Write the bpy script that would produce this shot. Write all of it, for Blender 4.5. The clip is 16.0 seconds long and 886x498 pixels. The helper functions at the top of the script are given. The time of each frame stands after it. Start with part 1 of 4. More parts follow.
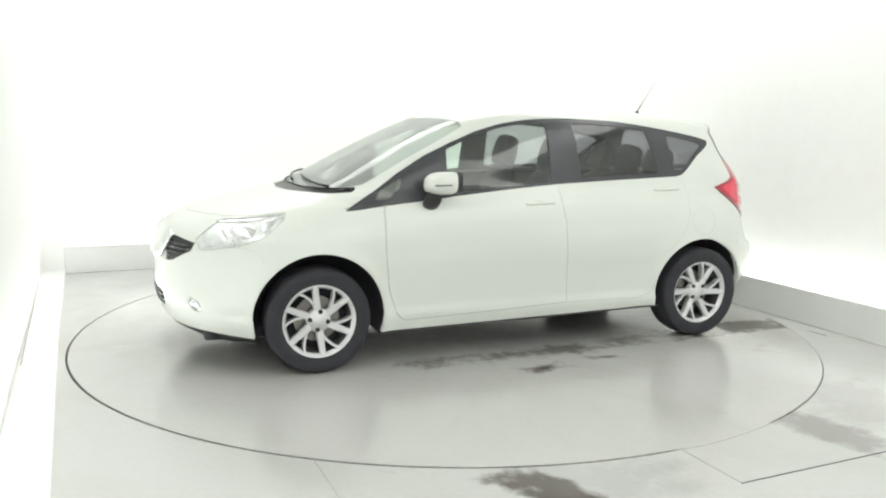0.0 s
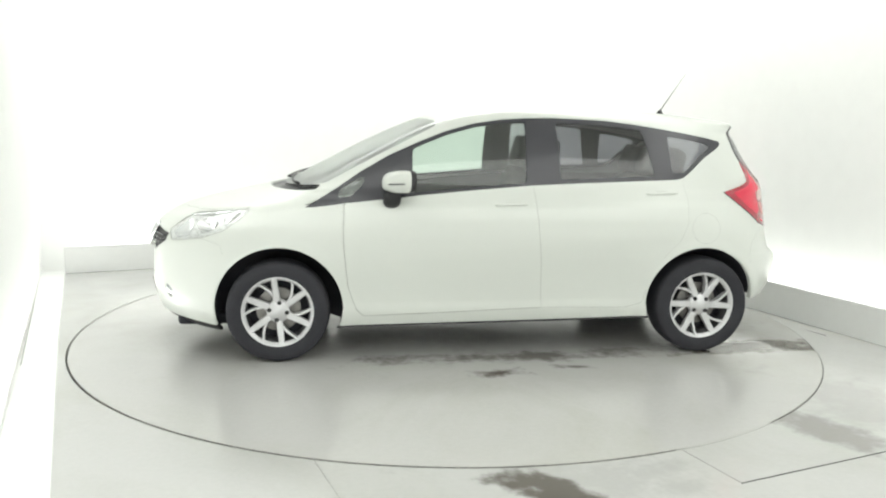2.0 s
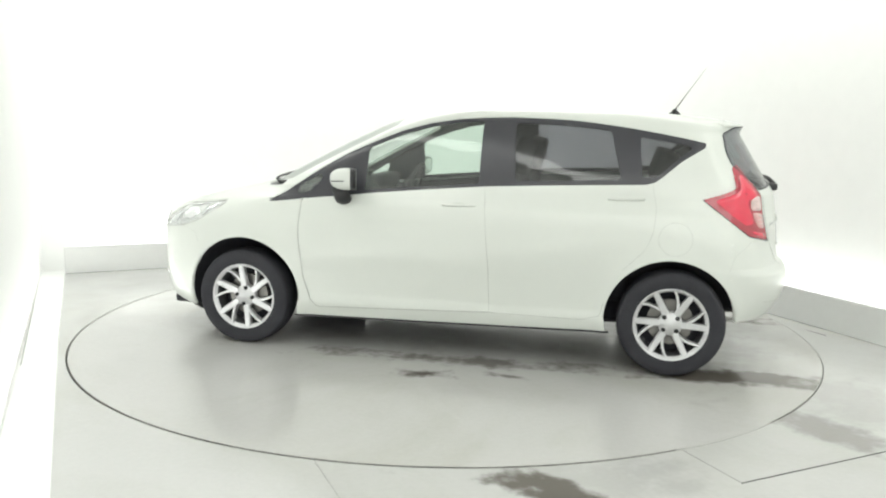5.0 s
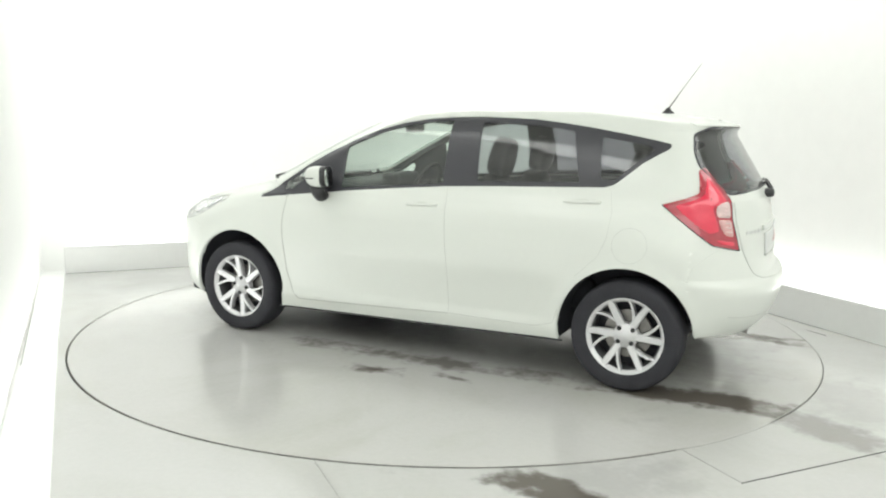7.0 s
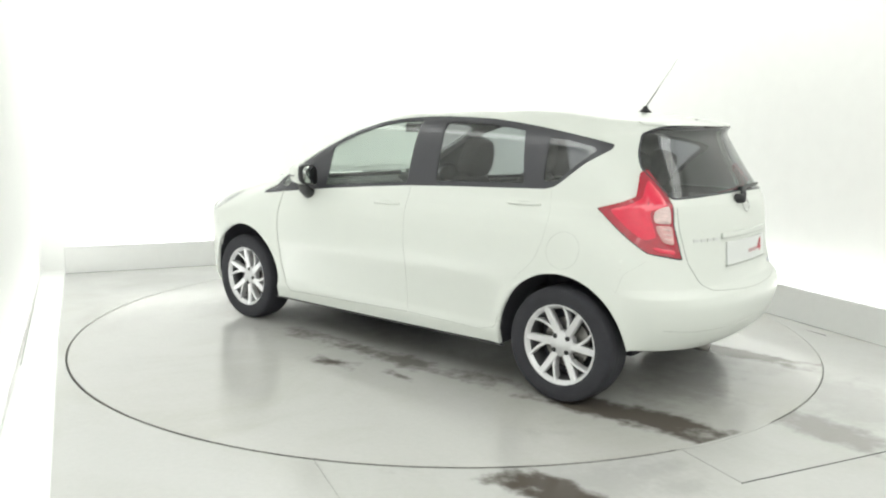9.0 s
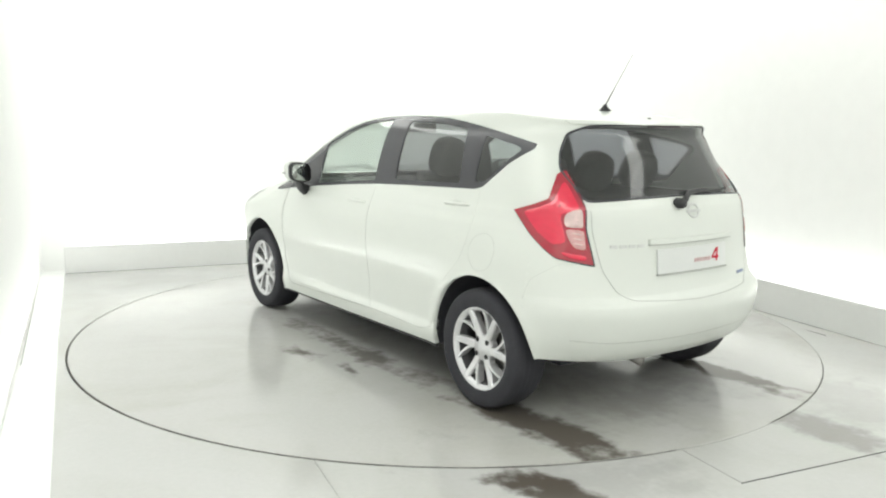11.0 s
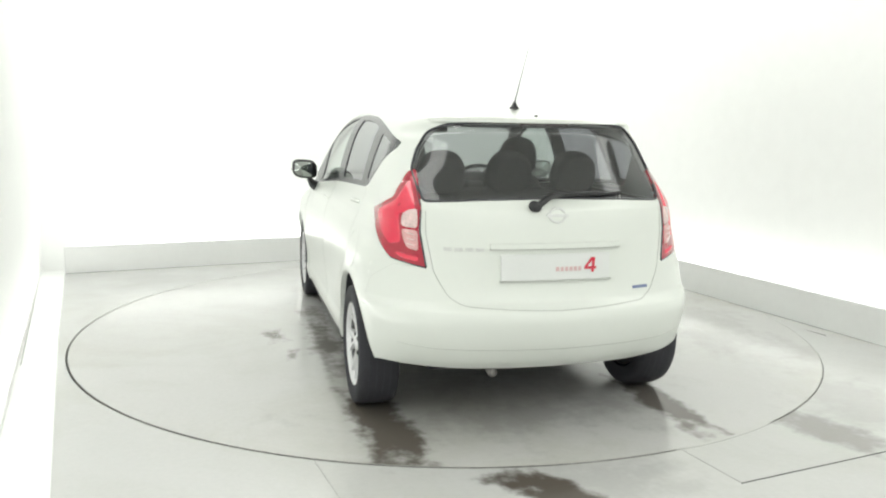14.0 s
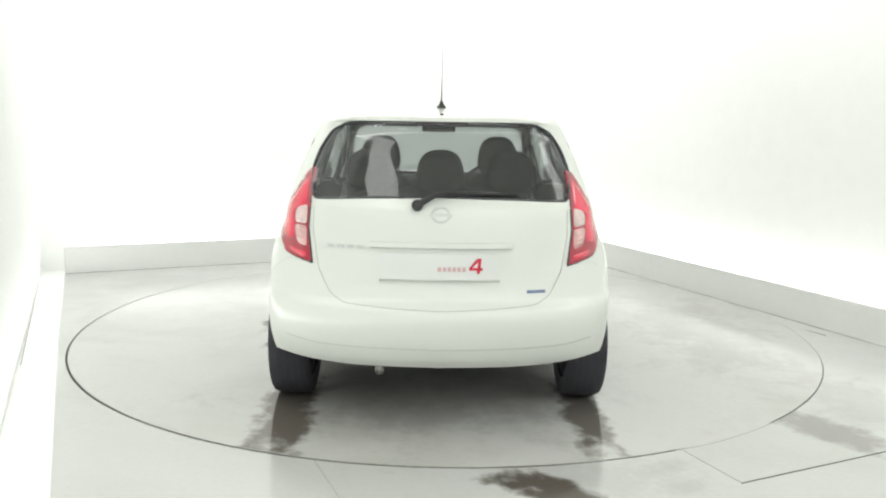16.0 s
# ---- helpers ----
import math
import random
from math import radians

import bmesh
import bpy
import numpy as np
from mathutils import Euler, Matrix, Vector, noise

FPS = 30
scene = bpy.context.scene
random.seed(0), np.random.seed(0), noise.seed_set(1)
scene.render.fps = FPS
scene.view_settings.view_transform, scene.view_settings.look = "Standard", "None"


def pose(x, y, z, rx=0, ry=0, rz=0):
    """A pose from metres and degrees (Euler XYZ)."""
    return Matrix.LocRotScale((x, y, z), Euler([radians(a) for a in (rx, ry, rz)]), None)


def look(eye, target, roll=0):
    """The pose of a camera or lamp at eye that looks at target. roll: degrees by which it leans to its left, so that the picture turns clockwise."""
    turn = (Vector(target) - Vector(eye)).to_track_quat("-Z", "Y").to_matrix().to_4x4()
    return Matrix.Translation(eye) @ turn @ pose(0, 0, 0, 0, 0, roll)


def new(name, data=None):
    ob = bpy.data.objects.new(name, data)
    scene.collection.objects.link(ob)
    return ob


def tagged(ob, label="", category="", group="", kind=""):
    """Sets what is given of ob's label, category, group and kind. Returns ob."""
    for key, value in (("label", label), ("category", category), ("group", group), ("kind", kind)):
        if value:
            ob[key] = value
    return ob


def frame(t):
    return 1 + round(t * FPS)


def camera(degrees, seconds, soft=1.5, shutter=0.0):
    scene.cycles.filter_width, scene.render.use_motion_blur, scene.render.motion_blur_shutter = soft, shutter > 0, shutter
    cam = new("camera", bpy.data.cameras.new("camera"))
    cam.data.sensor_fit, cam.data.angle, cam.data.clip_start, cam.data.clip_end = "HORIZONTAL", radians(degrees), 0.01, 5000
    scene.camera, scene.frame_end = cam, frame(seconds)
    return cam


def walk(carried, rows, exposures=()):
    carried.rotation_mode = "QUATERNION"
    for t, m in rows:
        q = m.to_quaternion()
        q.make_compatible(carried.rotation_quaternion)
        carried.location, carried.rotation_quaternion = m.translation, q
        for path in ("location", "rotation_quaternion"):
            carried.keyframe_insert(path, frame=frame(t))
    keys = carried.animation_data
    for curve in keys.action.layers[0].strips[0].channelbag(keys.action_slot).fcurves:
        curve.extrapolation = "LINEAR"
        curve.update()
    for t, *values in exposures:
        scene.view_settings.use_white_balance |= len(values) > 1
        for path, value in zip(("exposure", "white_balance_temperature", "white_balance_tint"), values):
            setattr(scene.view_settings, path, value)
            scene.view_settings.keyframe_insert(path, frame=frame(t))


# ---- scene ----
cam = camera(57.85, 16.0, soft=2.1)
EYE = (0.0, -5.571, 1.406)
YAW, DIP = -0.0042, -0.1569
AIM = (EYE[0] + math.sin(YAW) * math.cos(DIP), EYE[1] + math.cos(YAW) * math.cos(DIP), EYE[2] + math.sin(DIP))
walk(cam, [(0.0, look(EYE, AIM, 0.93)), (16.0, look(EYE, AIM, 0.93))], exposures=[(0.0, 0.0), (16.0, 0.0)])

# the room's own axes: its walls stand askew to the camera
ROOM = pose(0, 0, 0, 0, 0, 24.4)
LEFT, RIGHT, BACK, FRONT, HIGH = -2.50, 2.43, 2.80, -7.2, 3.3
DISC = 2.445  # radius of the turntable


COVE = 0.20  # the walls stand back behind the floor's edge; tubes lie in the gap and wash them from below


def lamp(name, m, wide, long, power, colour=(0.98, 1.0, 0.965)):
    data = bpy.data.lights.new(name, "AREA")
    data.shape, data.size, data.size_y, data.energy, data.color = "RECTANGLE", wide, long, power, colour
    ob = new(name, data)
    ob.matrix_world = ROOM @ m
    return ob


# four assumed ceiling panels, out of view; light_front also brightens the car's near side
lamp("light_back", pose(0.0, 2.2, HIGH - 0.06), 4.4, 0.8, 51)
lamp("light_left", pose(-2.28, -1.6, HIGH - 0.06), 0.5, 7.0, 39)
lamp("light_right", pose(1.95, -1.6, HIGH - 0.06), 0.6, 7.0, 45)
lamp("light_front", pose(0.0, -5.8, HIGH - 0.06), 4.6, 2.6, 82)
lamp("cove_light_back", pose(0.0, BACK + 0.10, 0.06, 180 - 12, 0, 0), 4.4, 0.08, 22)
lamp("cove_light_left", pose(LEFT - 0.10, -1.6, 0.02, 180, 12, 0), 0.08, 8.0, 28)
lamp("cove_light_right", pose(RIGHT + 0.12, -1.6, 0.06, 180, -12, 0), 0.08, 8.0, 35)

world = bpy.data.worlds.new("world")
world.use_nodes = True
world.node_tree.nodes["Background"].inputs[0].default_value = (0.9, 0.9, 0.88, 1)
world.node_tree.nodes["Background"].inputs[1].default_value = 0.05
scene.world = world


# ---- materials ----
def material(name, colour, rough=0.5, metal=0.0, coat=0.0, spec=0.5, vary=0.0, scale=8.0, bump=0.0, bump_scale=120.0, rough_vary=0.0, coat_rough=0.04):
    """A Principled material with variation of its colour at two scales, and a fine relief."""
    m = bpy.data.materials.new(name)
    m.use_nodes = True
    n, l = m.node_tree.nodes, m.node_tree.links
    b = n["Principled BSDF"]
    b.inputs["Base Color"].default_value = (*colour, 1)
    b.inputs["Roughness"].default_value = rough
    b.inputs["Metallic"].default_value = metal
    b.inputs["Coat Weight"].default_value = coat
    b.inputs["Coat Roughness"].default_value = coat_rough
    b.inputs["Specular IOR Level"].default_value = spec
    co = n.new("ShaderNodeTexCoord")
    if vary or rough_vary:
        big, fine, add = n.new("ShaderNodeTexNoise"), n.new("ShaderNodeTexNoise"), n.new("ShaderNodeMath")
        big.inputs["Scale"].default_value, fine.inputs["Scale"].default_value = scale, scale * 11
        fine.inputs["Detail"].default_value = 6
        add.operation = "ADD"
        for t in (big, fine):
            l.new(co.outputs["Object"], t.inputs["Vector"])
        l.new(big.outputs[0], add.inputs[0]), l.new(fine.outputs[0], add.inputs[1])
        if vary:
            r = n.new("ShaderNodeMapRange")
            r.inputs[1].default_value, r.inputs[2].default_value = 0.6, 1.4
            l.new(add.outputs[0], r.inputs[0])
            mix = n.new("ShaderNodeMix")
            mix.data_type = "RGBA"
            mix.inputs[6].default_value = (*[c * (1 - vary) for c in colour], 1)
            mix.inputs[7].default_value = (*[min(1, c * (1 + vary)) for c in colour], 1)
            l.new(r.outputs[0], mix.inputs[0]), l.new(mix.outputs[2], b.inputs["Base Color"])
        if rough_vary:
            r = n.new("ShaderNodeMapRange")
            r.inputs[1].default_value, r.inputs[2].default_value = 0.6, 1.4
            r.inputs[3].default_value, r.inputs[4].default_value = max(0, rough - rough_vary), rough + rough_vary
            l.new(add.outputs[0], r.inputs[0]), l.new(r.outputs[0], b.inputs["Roughness"])
    if bump:
        t, bp = n.new("ShaderNodeTexNoise"), n.new("ShaderNodeBump")
        t.inputs["Scale"].default_value, t.inputs["Detail"].default_value = bump_scale, 4
        bp.inputs["Strength"].default_value, bp.inputs["Distance"].default_value = bump, 0.004
        l.new(co.outputs["Object"], t.inputs["Vector"]), l.new(t.outputs[0], bp.inputs["Height"])
        l.new(bp.outputs[0], b.inputs["Normal"])
    return m


def glass(name, tint, rough=0.02, share=0.0):
    """Thin pane: clear with the given tint, a gloss that grows at a grazing view; share: how much pale film, standing
    in for reflected light, veils it.
    """
    m = bpy.data.materials.new(name)
    m.use_nodes = True
    n, l = m.node_tree.nodes, m.node_tree.links
    n.remove(n["Principled BSDF"])
    clear, gloss, mix, edge = n.new("ShaderNodeBsdfTransparent"), n.new("ShaderNodeBsdfGlossy"), n.new("ShaderNodeMixShader"), n.new("ShaderNodeLayerWeight")
    power, share_of = n.new("ShaderNodeMath"), n.new("ShaderNodeMapRange")
    clear.inputs[0].default_value = (*tint, 1)
    gloss.inputs["Roughness"].default_value = rough
    edge.inputs[0].default_value = 0.5
    power.operation = "POWER"
    power.inputs[1].default_value = 4.0
    share_of.inputs[3].default_value, share_of.inputs[4].default_value = 0.075, 1.0  # both faces of the pane together
    l.new(edge.outputs["Facing"], power.inputs[0]), l.new(power.outputs[0], share_of.inputs[0]), l.new(share_of.outputs[0], mix.inputs[0])
    l.new(clear.outputs[0], mix.inputs[1]), l.new(gloss.outputs[0], mix.inputs[2])
    last = mix
    if share:
        film, through_film, veil_mix, both = n.new("ShaderNodeBsdfDiffuse"), n.new("ShaderNodeBsdfTranslucent"), n.new("ShaderNodeMixShader"), n.new("ShaderNodeMixShader")
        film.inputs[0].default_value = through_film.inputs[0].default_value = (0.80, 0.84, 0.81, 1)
        veil_mix.inputs[0].default_value = 0.45  # the film scatters the light to both sides of the pane
        l.new(film.outputs[0], veil_mix.inputs[1]), l.new(through_film.outputs[0], veil_mix.inputs[2])
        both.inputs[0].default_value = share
        l.new(mix.outputs[0], both.inputs[1]), l.new(veil_mix.outputs[0], both.inputs[2])
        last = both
    l.new(last.outputs[0], n["Material Output"].inputs[0])
    return m


def floor_material(name, colour, wet_boxes, smear=0.5):
    """Painted concrete, sealed and damp: dull and shiny patches, scuffs, and dark wet stains inside soft-edged boxes (x, y, half length, half width, turn, strength, fill)."""
    m = bpy.data.materials.new(name)
    m.use_nodes = True
    n, l = m.node_tree.nodes, m.node_tree.links
    b = n["Principled BSDF"]
    co = n.new("ShaderNodeTexCoord")

    def noise_tex(scale, detail=5, rough=0.6, distort=0.0):
        t = n.new("ShaderNodeTexNoise")
        t.inputs["Scale"].default_value, t.inputs["Detail"].default_value = scale, detail
        t.inputs["Roughness"].default_value, t.inputs["Distortion"].default_value = rough, distort
        l.new(co.outputs["Object"], t.inputs["Vector"])
        return t.outputs[0]

    def math_node(op, a, c, clamp=False):
        t = n.new("ShaderNodeMath")
        t.operation, t.use_clamp = op, clamp
        for i, v in enumerate((a, c)):
            if isinstance(v, (int, float)):
                t.inputs[i].default_value = v
            else:
                l.new(v, t.inputs[i])
        return t.outputs[0]

    def ramp(v, a, c, lo=0.0, hi=1.0):
        t = n.new("ShaderNodeMapRange")
        t.interpolation_type = "SMOOTHSTEP"
        for i, w in enumerate((a, c, lo, hi), 1):
            t.inputs[i].default_value = w
        l.new(v, t.inputs[0])
        return t.outputs[0]

    edge = math_node("ADD", math_node("MULTIPLY", noise_tex(2.6, 4), 0.66), math_node("MULTIPLY", noise_tex(11, 5), 0.34))
    wet = None
    for x, y, a, c, turn, strength, bias in wet_boxes:
        mp = n.new("ShaderNodeMapping")
        mp.vector_type = "TEXTURE"
        mp.inputs["Location"].default_value = (x, y, 0)
        mp.inputs["Rotation"].default_value = (0, 0, radians(turn))
        mp.inputs["Scale"].default_value = (a, c, 1)
        l.new(co.outputs["Object"], mp.inputs["Vector"])
        sep = n.new("ShaderNodeSeparateXYZ")
        l.new(mp.outputs[0], sep.inputs[0])
        far = math_node("MAXIMUM", math_node("ABSOLUTE", sep.outputs[0], 0), math_node("ABSOLUTE", sep.outputs[1], 0))
        inside = math_node("ADD", math_node("SUBTRACT", bias, far), math_node("MULTIPLY", math_node("SUBTRACT", edge, 0.5), 3.6))
        w = ramp(inside, 0.0, 0.75, 0.0, strength)
        wet = w if wet is None else math_node("MAXIMUM", wet, w)
    dirt = ramp(noise_tex(0.9, 6, 0.65, 0.6), 0.42, 0.72)
    fine = noise_tex(38, 6, 0.7)
    base = n.new("ShaderNodeMix")
    base.data_type = "RGBA"
    base.inputs[6].default_value = (*colour, 1)
    base.inputs[7].default_value = (*[c * 0.86 for c in colour[:2]], colour[2] * 0.80, 1)
    l.new(math_node("MULTIPLY", dirt, smear), base.inputs[0])
    grain = n.new("ShaderNodeMix")
    grain.data_type, grain.blend_type = "RGBA", "MULTIPLY"
    grain.inputs[0].default_value = 1
    l.new(base.outputs[2], grain.inputs[6])
    g = n.new("ShaderNodeCombineColor")
    for i in range(3):
        l.new(ramp(fine, 0.25, 0.75, 0.975, 1.02), g.inputs[i])
    l.new(g.outputs[0], grain.inputs[7])
    damp = n.new("ShaderNodeMix")
    damp.data_type = "RGBA"
    l.new(grain.outputs[2], damp.inputs[6])
    damp.inputs[7].default_value = (0.085, 0.070, 0.056, 1)
    if wet is not None:
        l.new(wet, damp.inputs[0])
    else:
        damp.inputs[0].default_value = 0
    l.new(damp.outputs[2], b.inputs["Base Color"])
    gloss = ramp(noise_tex(1.3, 5, 0.6), 0.35, 0.65, 0.12, 0.25)
    if wet is not None:
        gloss = math_node("MULTIPLY", gloss, math_node("SUBTRACT", 1.0, math_node("MULTIPLY", wet, 0.6)))
    l.new(gloss, b.inputs["Roughness"])
    b.inputs["Specular IOR Level"].default_value = 0.6
    bp = n.new("ShaderNodeBump")
    bp.inputs["Strength"].default_value, bp.inputs["Distance"].default_value = 0.05, 0.003
    l.new(noise_tex(9, 6, 0.6), bp.inputs["Height"])
    l.new(bp.outputs[0], b.inputs["Normal"])
    return m


M_WALL = material("white wall paint", (0.86, 0.865, 0.85), 0.7, vary=0.02, scale=0.8, bump=0.05)
M_BAND = material("grey skirting paint", (0.77, 0.775, 0.76), 0.45, vary=0.02, scale=2.0, bump=0.06)
M_CEIL = material("ceiling paint", (0.85, 0.85, 0.83), 0.8, vary=0.02, scale=1.0)
M_GAP = material("dark joint", (0.035, 0.035, 0.035), 0.8, vary=0.2, scale=20)
M_BADGE = material("satin badge metal", (0.58, 0.59, 0.575), 0.35, metal=0.4, vary=0.1, scale=40)
M_EDGE = material("worn edge strip", (0.33, 0.33, 0.31), 0.5, metal=0.3, vary=0.3, scale=3.0)
M_PAINT = material("white car paint", (0.665, 0.690, 0.648), 0.36, coat=0.55, coat_rough=0.16, vary=0.008, scale=3.0)
M_BLACK = material("black plastic", (0.018, 0.018, 0.02), 0.42, vary=0.1, scale=30, bump=0.08, bump_scale=300)
M_GLOSSBLACK = material("gloss black trim", (0.050, 0.050, 0.058), 0.24, spec=0.5, vary=0.05, scale=10)
M_SHUT = material("shut line grey", (0.46, 0.475, 0.445), 0.6, vary=0.1, scale=30)
M_WELL = material("wheel well liner", (0.034, 0.034, 0.041), 0.85, vary=0.2, scale=20, bump=0.2)
M_TYRE = material("tyre rubber", (0.037, 0.037, 0.043), 0.75, spec=0.25, vary=0.15, scale=12, bump=0.15, bump_scale=220)
M_ALLOY = material("silver alloy", (0.66, 0.66, 0.67), 0.32, metal=0.35, vary=0.03, scale=18, rough_vary=0.06)
M_ALLOYDARK = material("alloy barrel", (0.10, 0.10, 0.105), 0.5, metal=0.4, vary=0.1, scale=18)
M_STEEL = material("brake steel", (0.25, 0.24, 0.23), 0.4, metal=0.9, vary=0.15, scale=30)
M_CHROME = material("chrome", (0.78, 0.79, 0.80), 0.1, metal=1.0, rough_vary=0.04, scale=20)
M_SEAT = material("charcoal seat cloth", (0.026, 0.027, 0.031), 0.95, vary=0.2, scale=25, bump=0.08, bump_scale=150)
M_DASH = material("dark interior plastic", (0.05, 0.051, 0.053), 0.7, vary=0.1, scale=20, bump=0.1)
M_LINING = material("grey headlining", (0.26, 0.26, 0.265), 0.95, vary=0.06, scale=20, bump=0.1)
M_RED = material("dark red lens", (0.36, 0.008, 0.028), 0.12, coat=1.0, vary=0.08, scale=30)
M_REDLIGHT = material("light red lens", (0.72, 0.018, 0.062), 0.12, coat=1.0, vary=0.08, scale=30)
M_CLEARLENS = material("ribbed clear lens", (0.68, 0.52, 0.50), 0.2, coat=1.0, vary=0.35, scale=28, bump=0.5, bump_scale=90)
M_LAMPBASE = material("lamp housing", (0.62, 0.64, 0.63), 0.3, metal=0.3, coat=1.0, vary=0.35, scale=14, rough_vary=0.1)
M_LAMP = material("lamp reflector", (0.68, 0.70, 0.70), 0.22, metal=0.5, coat=1.0, vary=0.12, scale=16, rough_vary=0.08)
M_PLATE = material("white plate", (0.66, 0.675, 0.66), 0.4, vary=0.02, scale=10)
M_PRINT = material("red print", (0.55, 0.02, 0.05), 0.5)
M_FAINT = material("faded print", (0.60, 0.42, 0.42), 0.5)
M_BLUE = material("blue badge", (0.16, 0.20, 0.34), 0.3, vary=0.1, scale=40)
M_PINKLENS = material("smoked pink lens", (0.60, 0.33, 0.32), 0.2, coat=1.0, vary=0.3, scale=28, bump=0.4, bump_scale=90)
M_SMOKED = material("smoked brake light", (0.05, 0.034, 0.036), 0.25, vary=0.1, scale=30)
M_GLASS = glass("green tinted glass", (0.78, 0.87, 0.815), share=0.06)
# quarter glass: a pale film takes the place of its reflection
M_QUARTER = glass("pale-filmed quarter glass", (0.80, 0.87, 0.83), share=0.22)
M_PRIVACY = glass("dark privacy glass", (0.39, 0.395, 0.42), share=0.03)
M_REARGLASS = glass("dark rear window glass", (0.50, 0.515, 0.54), share=0.035)
# half pale film: the bright room's reflection put in as colour
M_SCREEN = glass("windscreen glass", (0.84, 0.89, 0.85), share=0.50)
M_MIRROR = material("mirror glass", (0.42, 0.45, 0.43), 0.03, metal=1.0)


# ---- building blocks ----
def mesh_of(name, verts, faces, smooth=False):
    me = bpy.data.meshes.new(name)
    me.from_pydata([tuple(map(float, v)) for v in verts], [], [tuple(map(int, f)) for f in faces])
    if smooth:
        me.polygons.foreach_set("use_smooth", [True] * len(me.polygons))
    me.update()
    return me


def part(name, shape, mat, parent=None, label="", smooth=None):
    """Links a bmesh or a mesh as ONE object, under a thing or a part."""
    if isinstance(shape, bmesh.types.BMesh):
        me = bpy.data.meshes.new(name)
        if smooth is not None:
            for f in shape.faces:
                f.smooth = smooth
        shape.to_mesh(me)
        shape.free()
    else:
        me = shape
    if not me.materials:
        me.materials.append(mat)
    ob = new(name, me)
    if parent is not None:
        ob.parent = parent
    if label:
        tagged(ob, label)
    return ob


def box_bm(x0, x1, y0, y1, z0, z1, bevel=0.0, segments=2, bm=None):
    made = bm or bmesh.new()
    r = bmesh.ops.create_cube(made, size=1)
    bmesh.ops.scale(made, vec=(x1 - x0, y1 - y0, z1 - z0), verts=r["verts"])
    bmesh.ops.translate(made, vec=((x0 + x1) / 2, (y0 + y1) / 2, (z0 + z1) / 2), verts=r["verts"])
    if bevel:
        edges = list({e for v in r["verts"] for e in v.link_edges})
        bmesh.ops.bevel(made, geom=edges, offset=bevel, segments=segments, affect="EDGES", profile=0.5)
    return made


def lathe(profile, steps=64, axis="Y", closed=False):
    """Turns (radius, along) pairs round an axis."""
    verts, faces, k = [], [], len(profile)
    for i in range(steps):
        a = 2 * math.pi * i / steps
        for r, h in profile:
            verts.append((r * math.cos(a), h, r * math.sin(a)) if axis == "Y" else (r * math.cos(a), r * math.sin(a), h))
    for i in range(steps):
        j = (i + 1) % steps
        for q in range(k if closed else k - 1):
            w = (q + 1) % k
            faces.append((i * k + q, i * k + w, j * k + w, j * k + q))
    return verts, faces


def tube(points, radius, sides=6, name="tube"):
    """A round rod along points."""
    pts = [Vector(p) for p in points]
    verts, faces = [], []
    for i, p in enumerate(pts):
        d = (pts[min(i + 1, len(pts) - 1)] - pts[max(i - 1, 0)]).normalized()
        side = d.cross(Vector((0, 0, 1)) if abs(d.z) < 0.9 else Vector((1, 0, 0))).normalized()
        up = side.cross(d)
        r = radius[i] if isinstance(radius, (list, tuple)) else radius
        for k in range(sides):
            a = 2 * math.pi * k / sides
            verts.append(p + side * (r * math.cos(a)) + up * (r * math.sin(a)))
    for i in range(len(pts) - 1):
        for k in range(sides):
            j = (k + 1) % sides
            faces.append((i * sides + k, i * sides + j, (i + 1) * sides + j, (i + 1) * sides + k))
    faces.append(tuple(range(sides))[::-1])
    faces.append(tuple((len(pts) - 1) * sides + k for k in range(sides)))
    return mesh_of(name, verts, faces, True)


def extrude_outline(outline, y0, y1, bevel=0.004):
    """A plate with an (x, z) outline, from y0 to y1, with rounded edges."""
    bm = bmesh.new()
    a = [bm.verts.new((x, y0, z)) for x, z in outline]
    f = bm.faces.new(a)
    r = bmesh.ops.extrude_face_region(bm, geom=[f])
    bmesh.ops.translate(bm, vec=(0, y1 - y0, 0), verts=[v for v in r["geom"] if isinstance(v, bmesh.types.BMVert)])
    bmesh.ops.recalc_face_normals(bm, faces=bm.faces)
    if bevel:
        bmesh.ops.bevel(bm, geom=list(bm.edges), offset=bevel, segments=2, affect="EDGES", profile=0.5)
    return bm


# ---- the room ----
def wall(name, u0, u1, v0, v1, z0, z1, mat, label):
    ob = part(name, box_bm(u0, u1, v0, v1, z0, z1), mat)
    ob.matrix_world = ROOM
    return tagged(ob, label, "wall", kind="structure")


BAND = 0.245
T = 0.15
WL, WR, WB = LEFT - COVE, RIGHT + COVE, BACK + COVE
wall("wall_back", WL - T, WR + T, WB, WB + T, -0.1, HIGH, M_WALL, "plain white brightly lit studio back wall")
wall("wall_left", WL - T, WL, FRONT, WB, -0.1, HIGH, M_WALL, "plain white brightly lit studio side wall")
wall("wall_right", WR, WR + T, FRONT, WB, -0.1, HIGH, M_WALL, "plain white brightly lit studio side wall")
wall("wall_front", WL - T, WR + T, FRONT - T, FRONT, -0.1, HIGH, M_WALL, "plain white studio end wall")
wall("cove_floor_right", RIGHT + 0.03, WR, FRONT, WB, -0.1, -0.004, M_WALL, "white gap behind the low grey band")
wall("cove_floor_back", LEFT, RIGHT + 0.03, BACK + 0.03, WB, -0.1, -0.004, M_WALL, "white gap behind the low grey band")


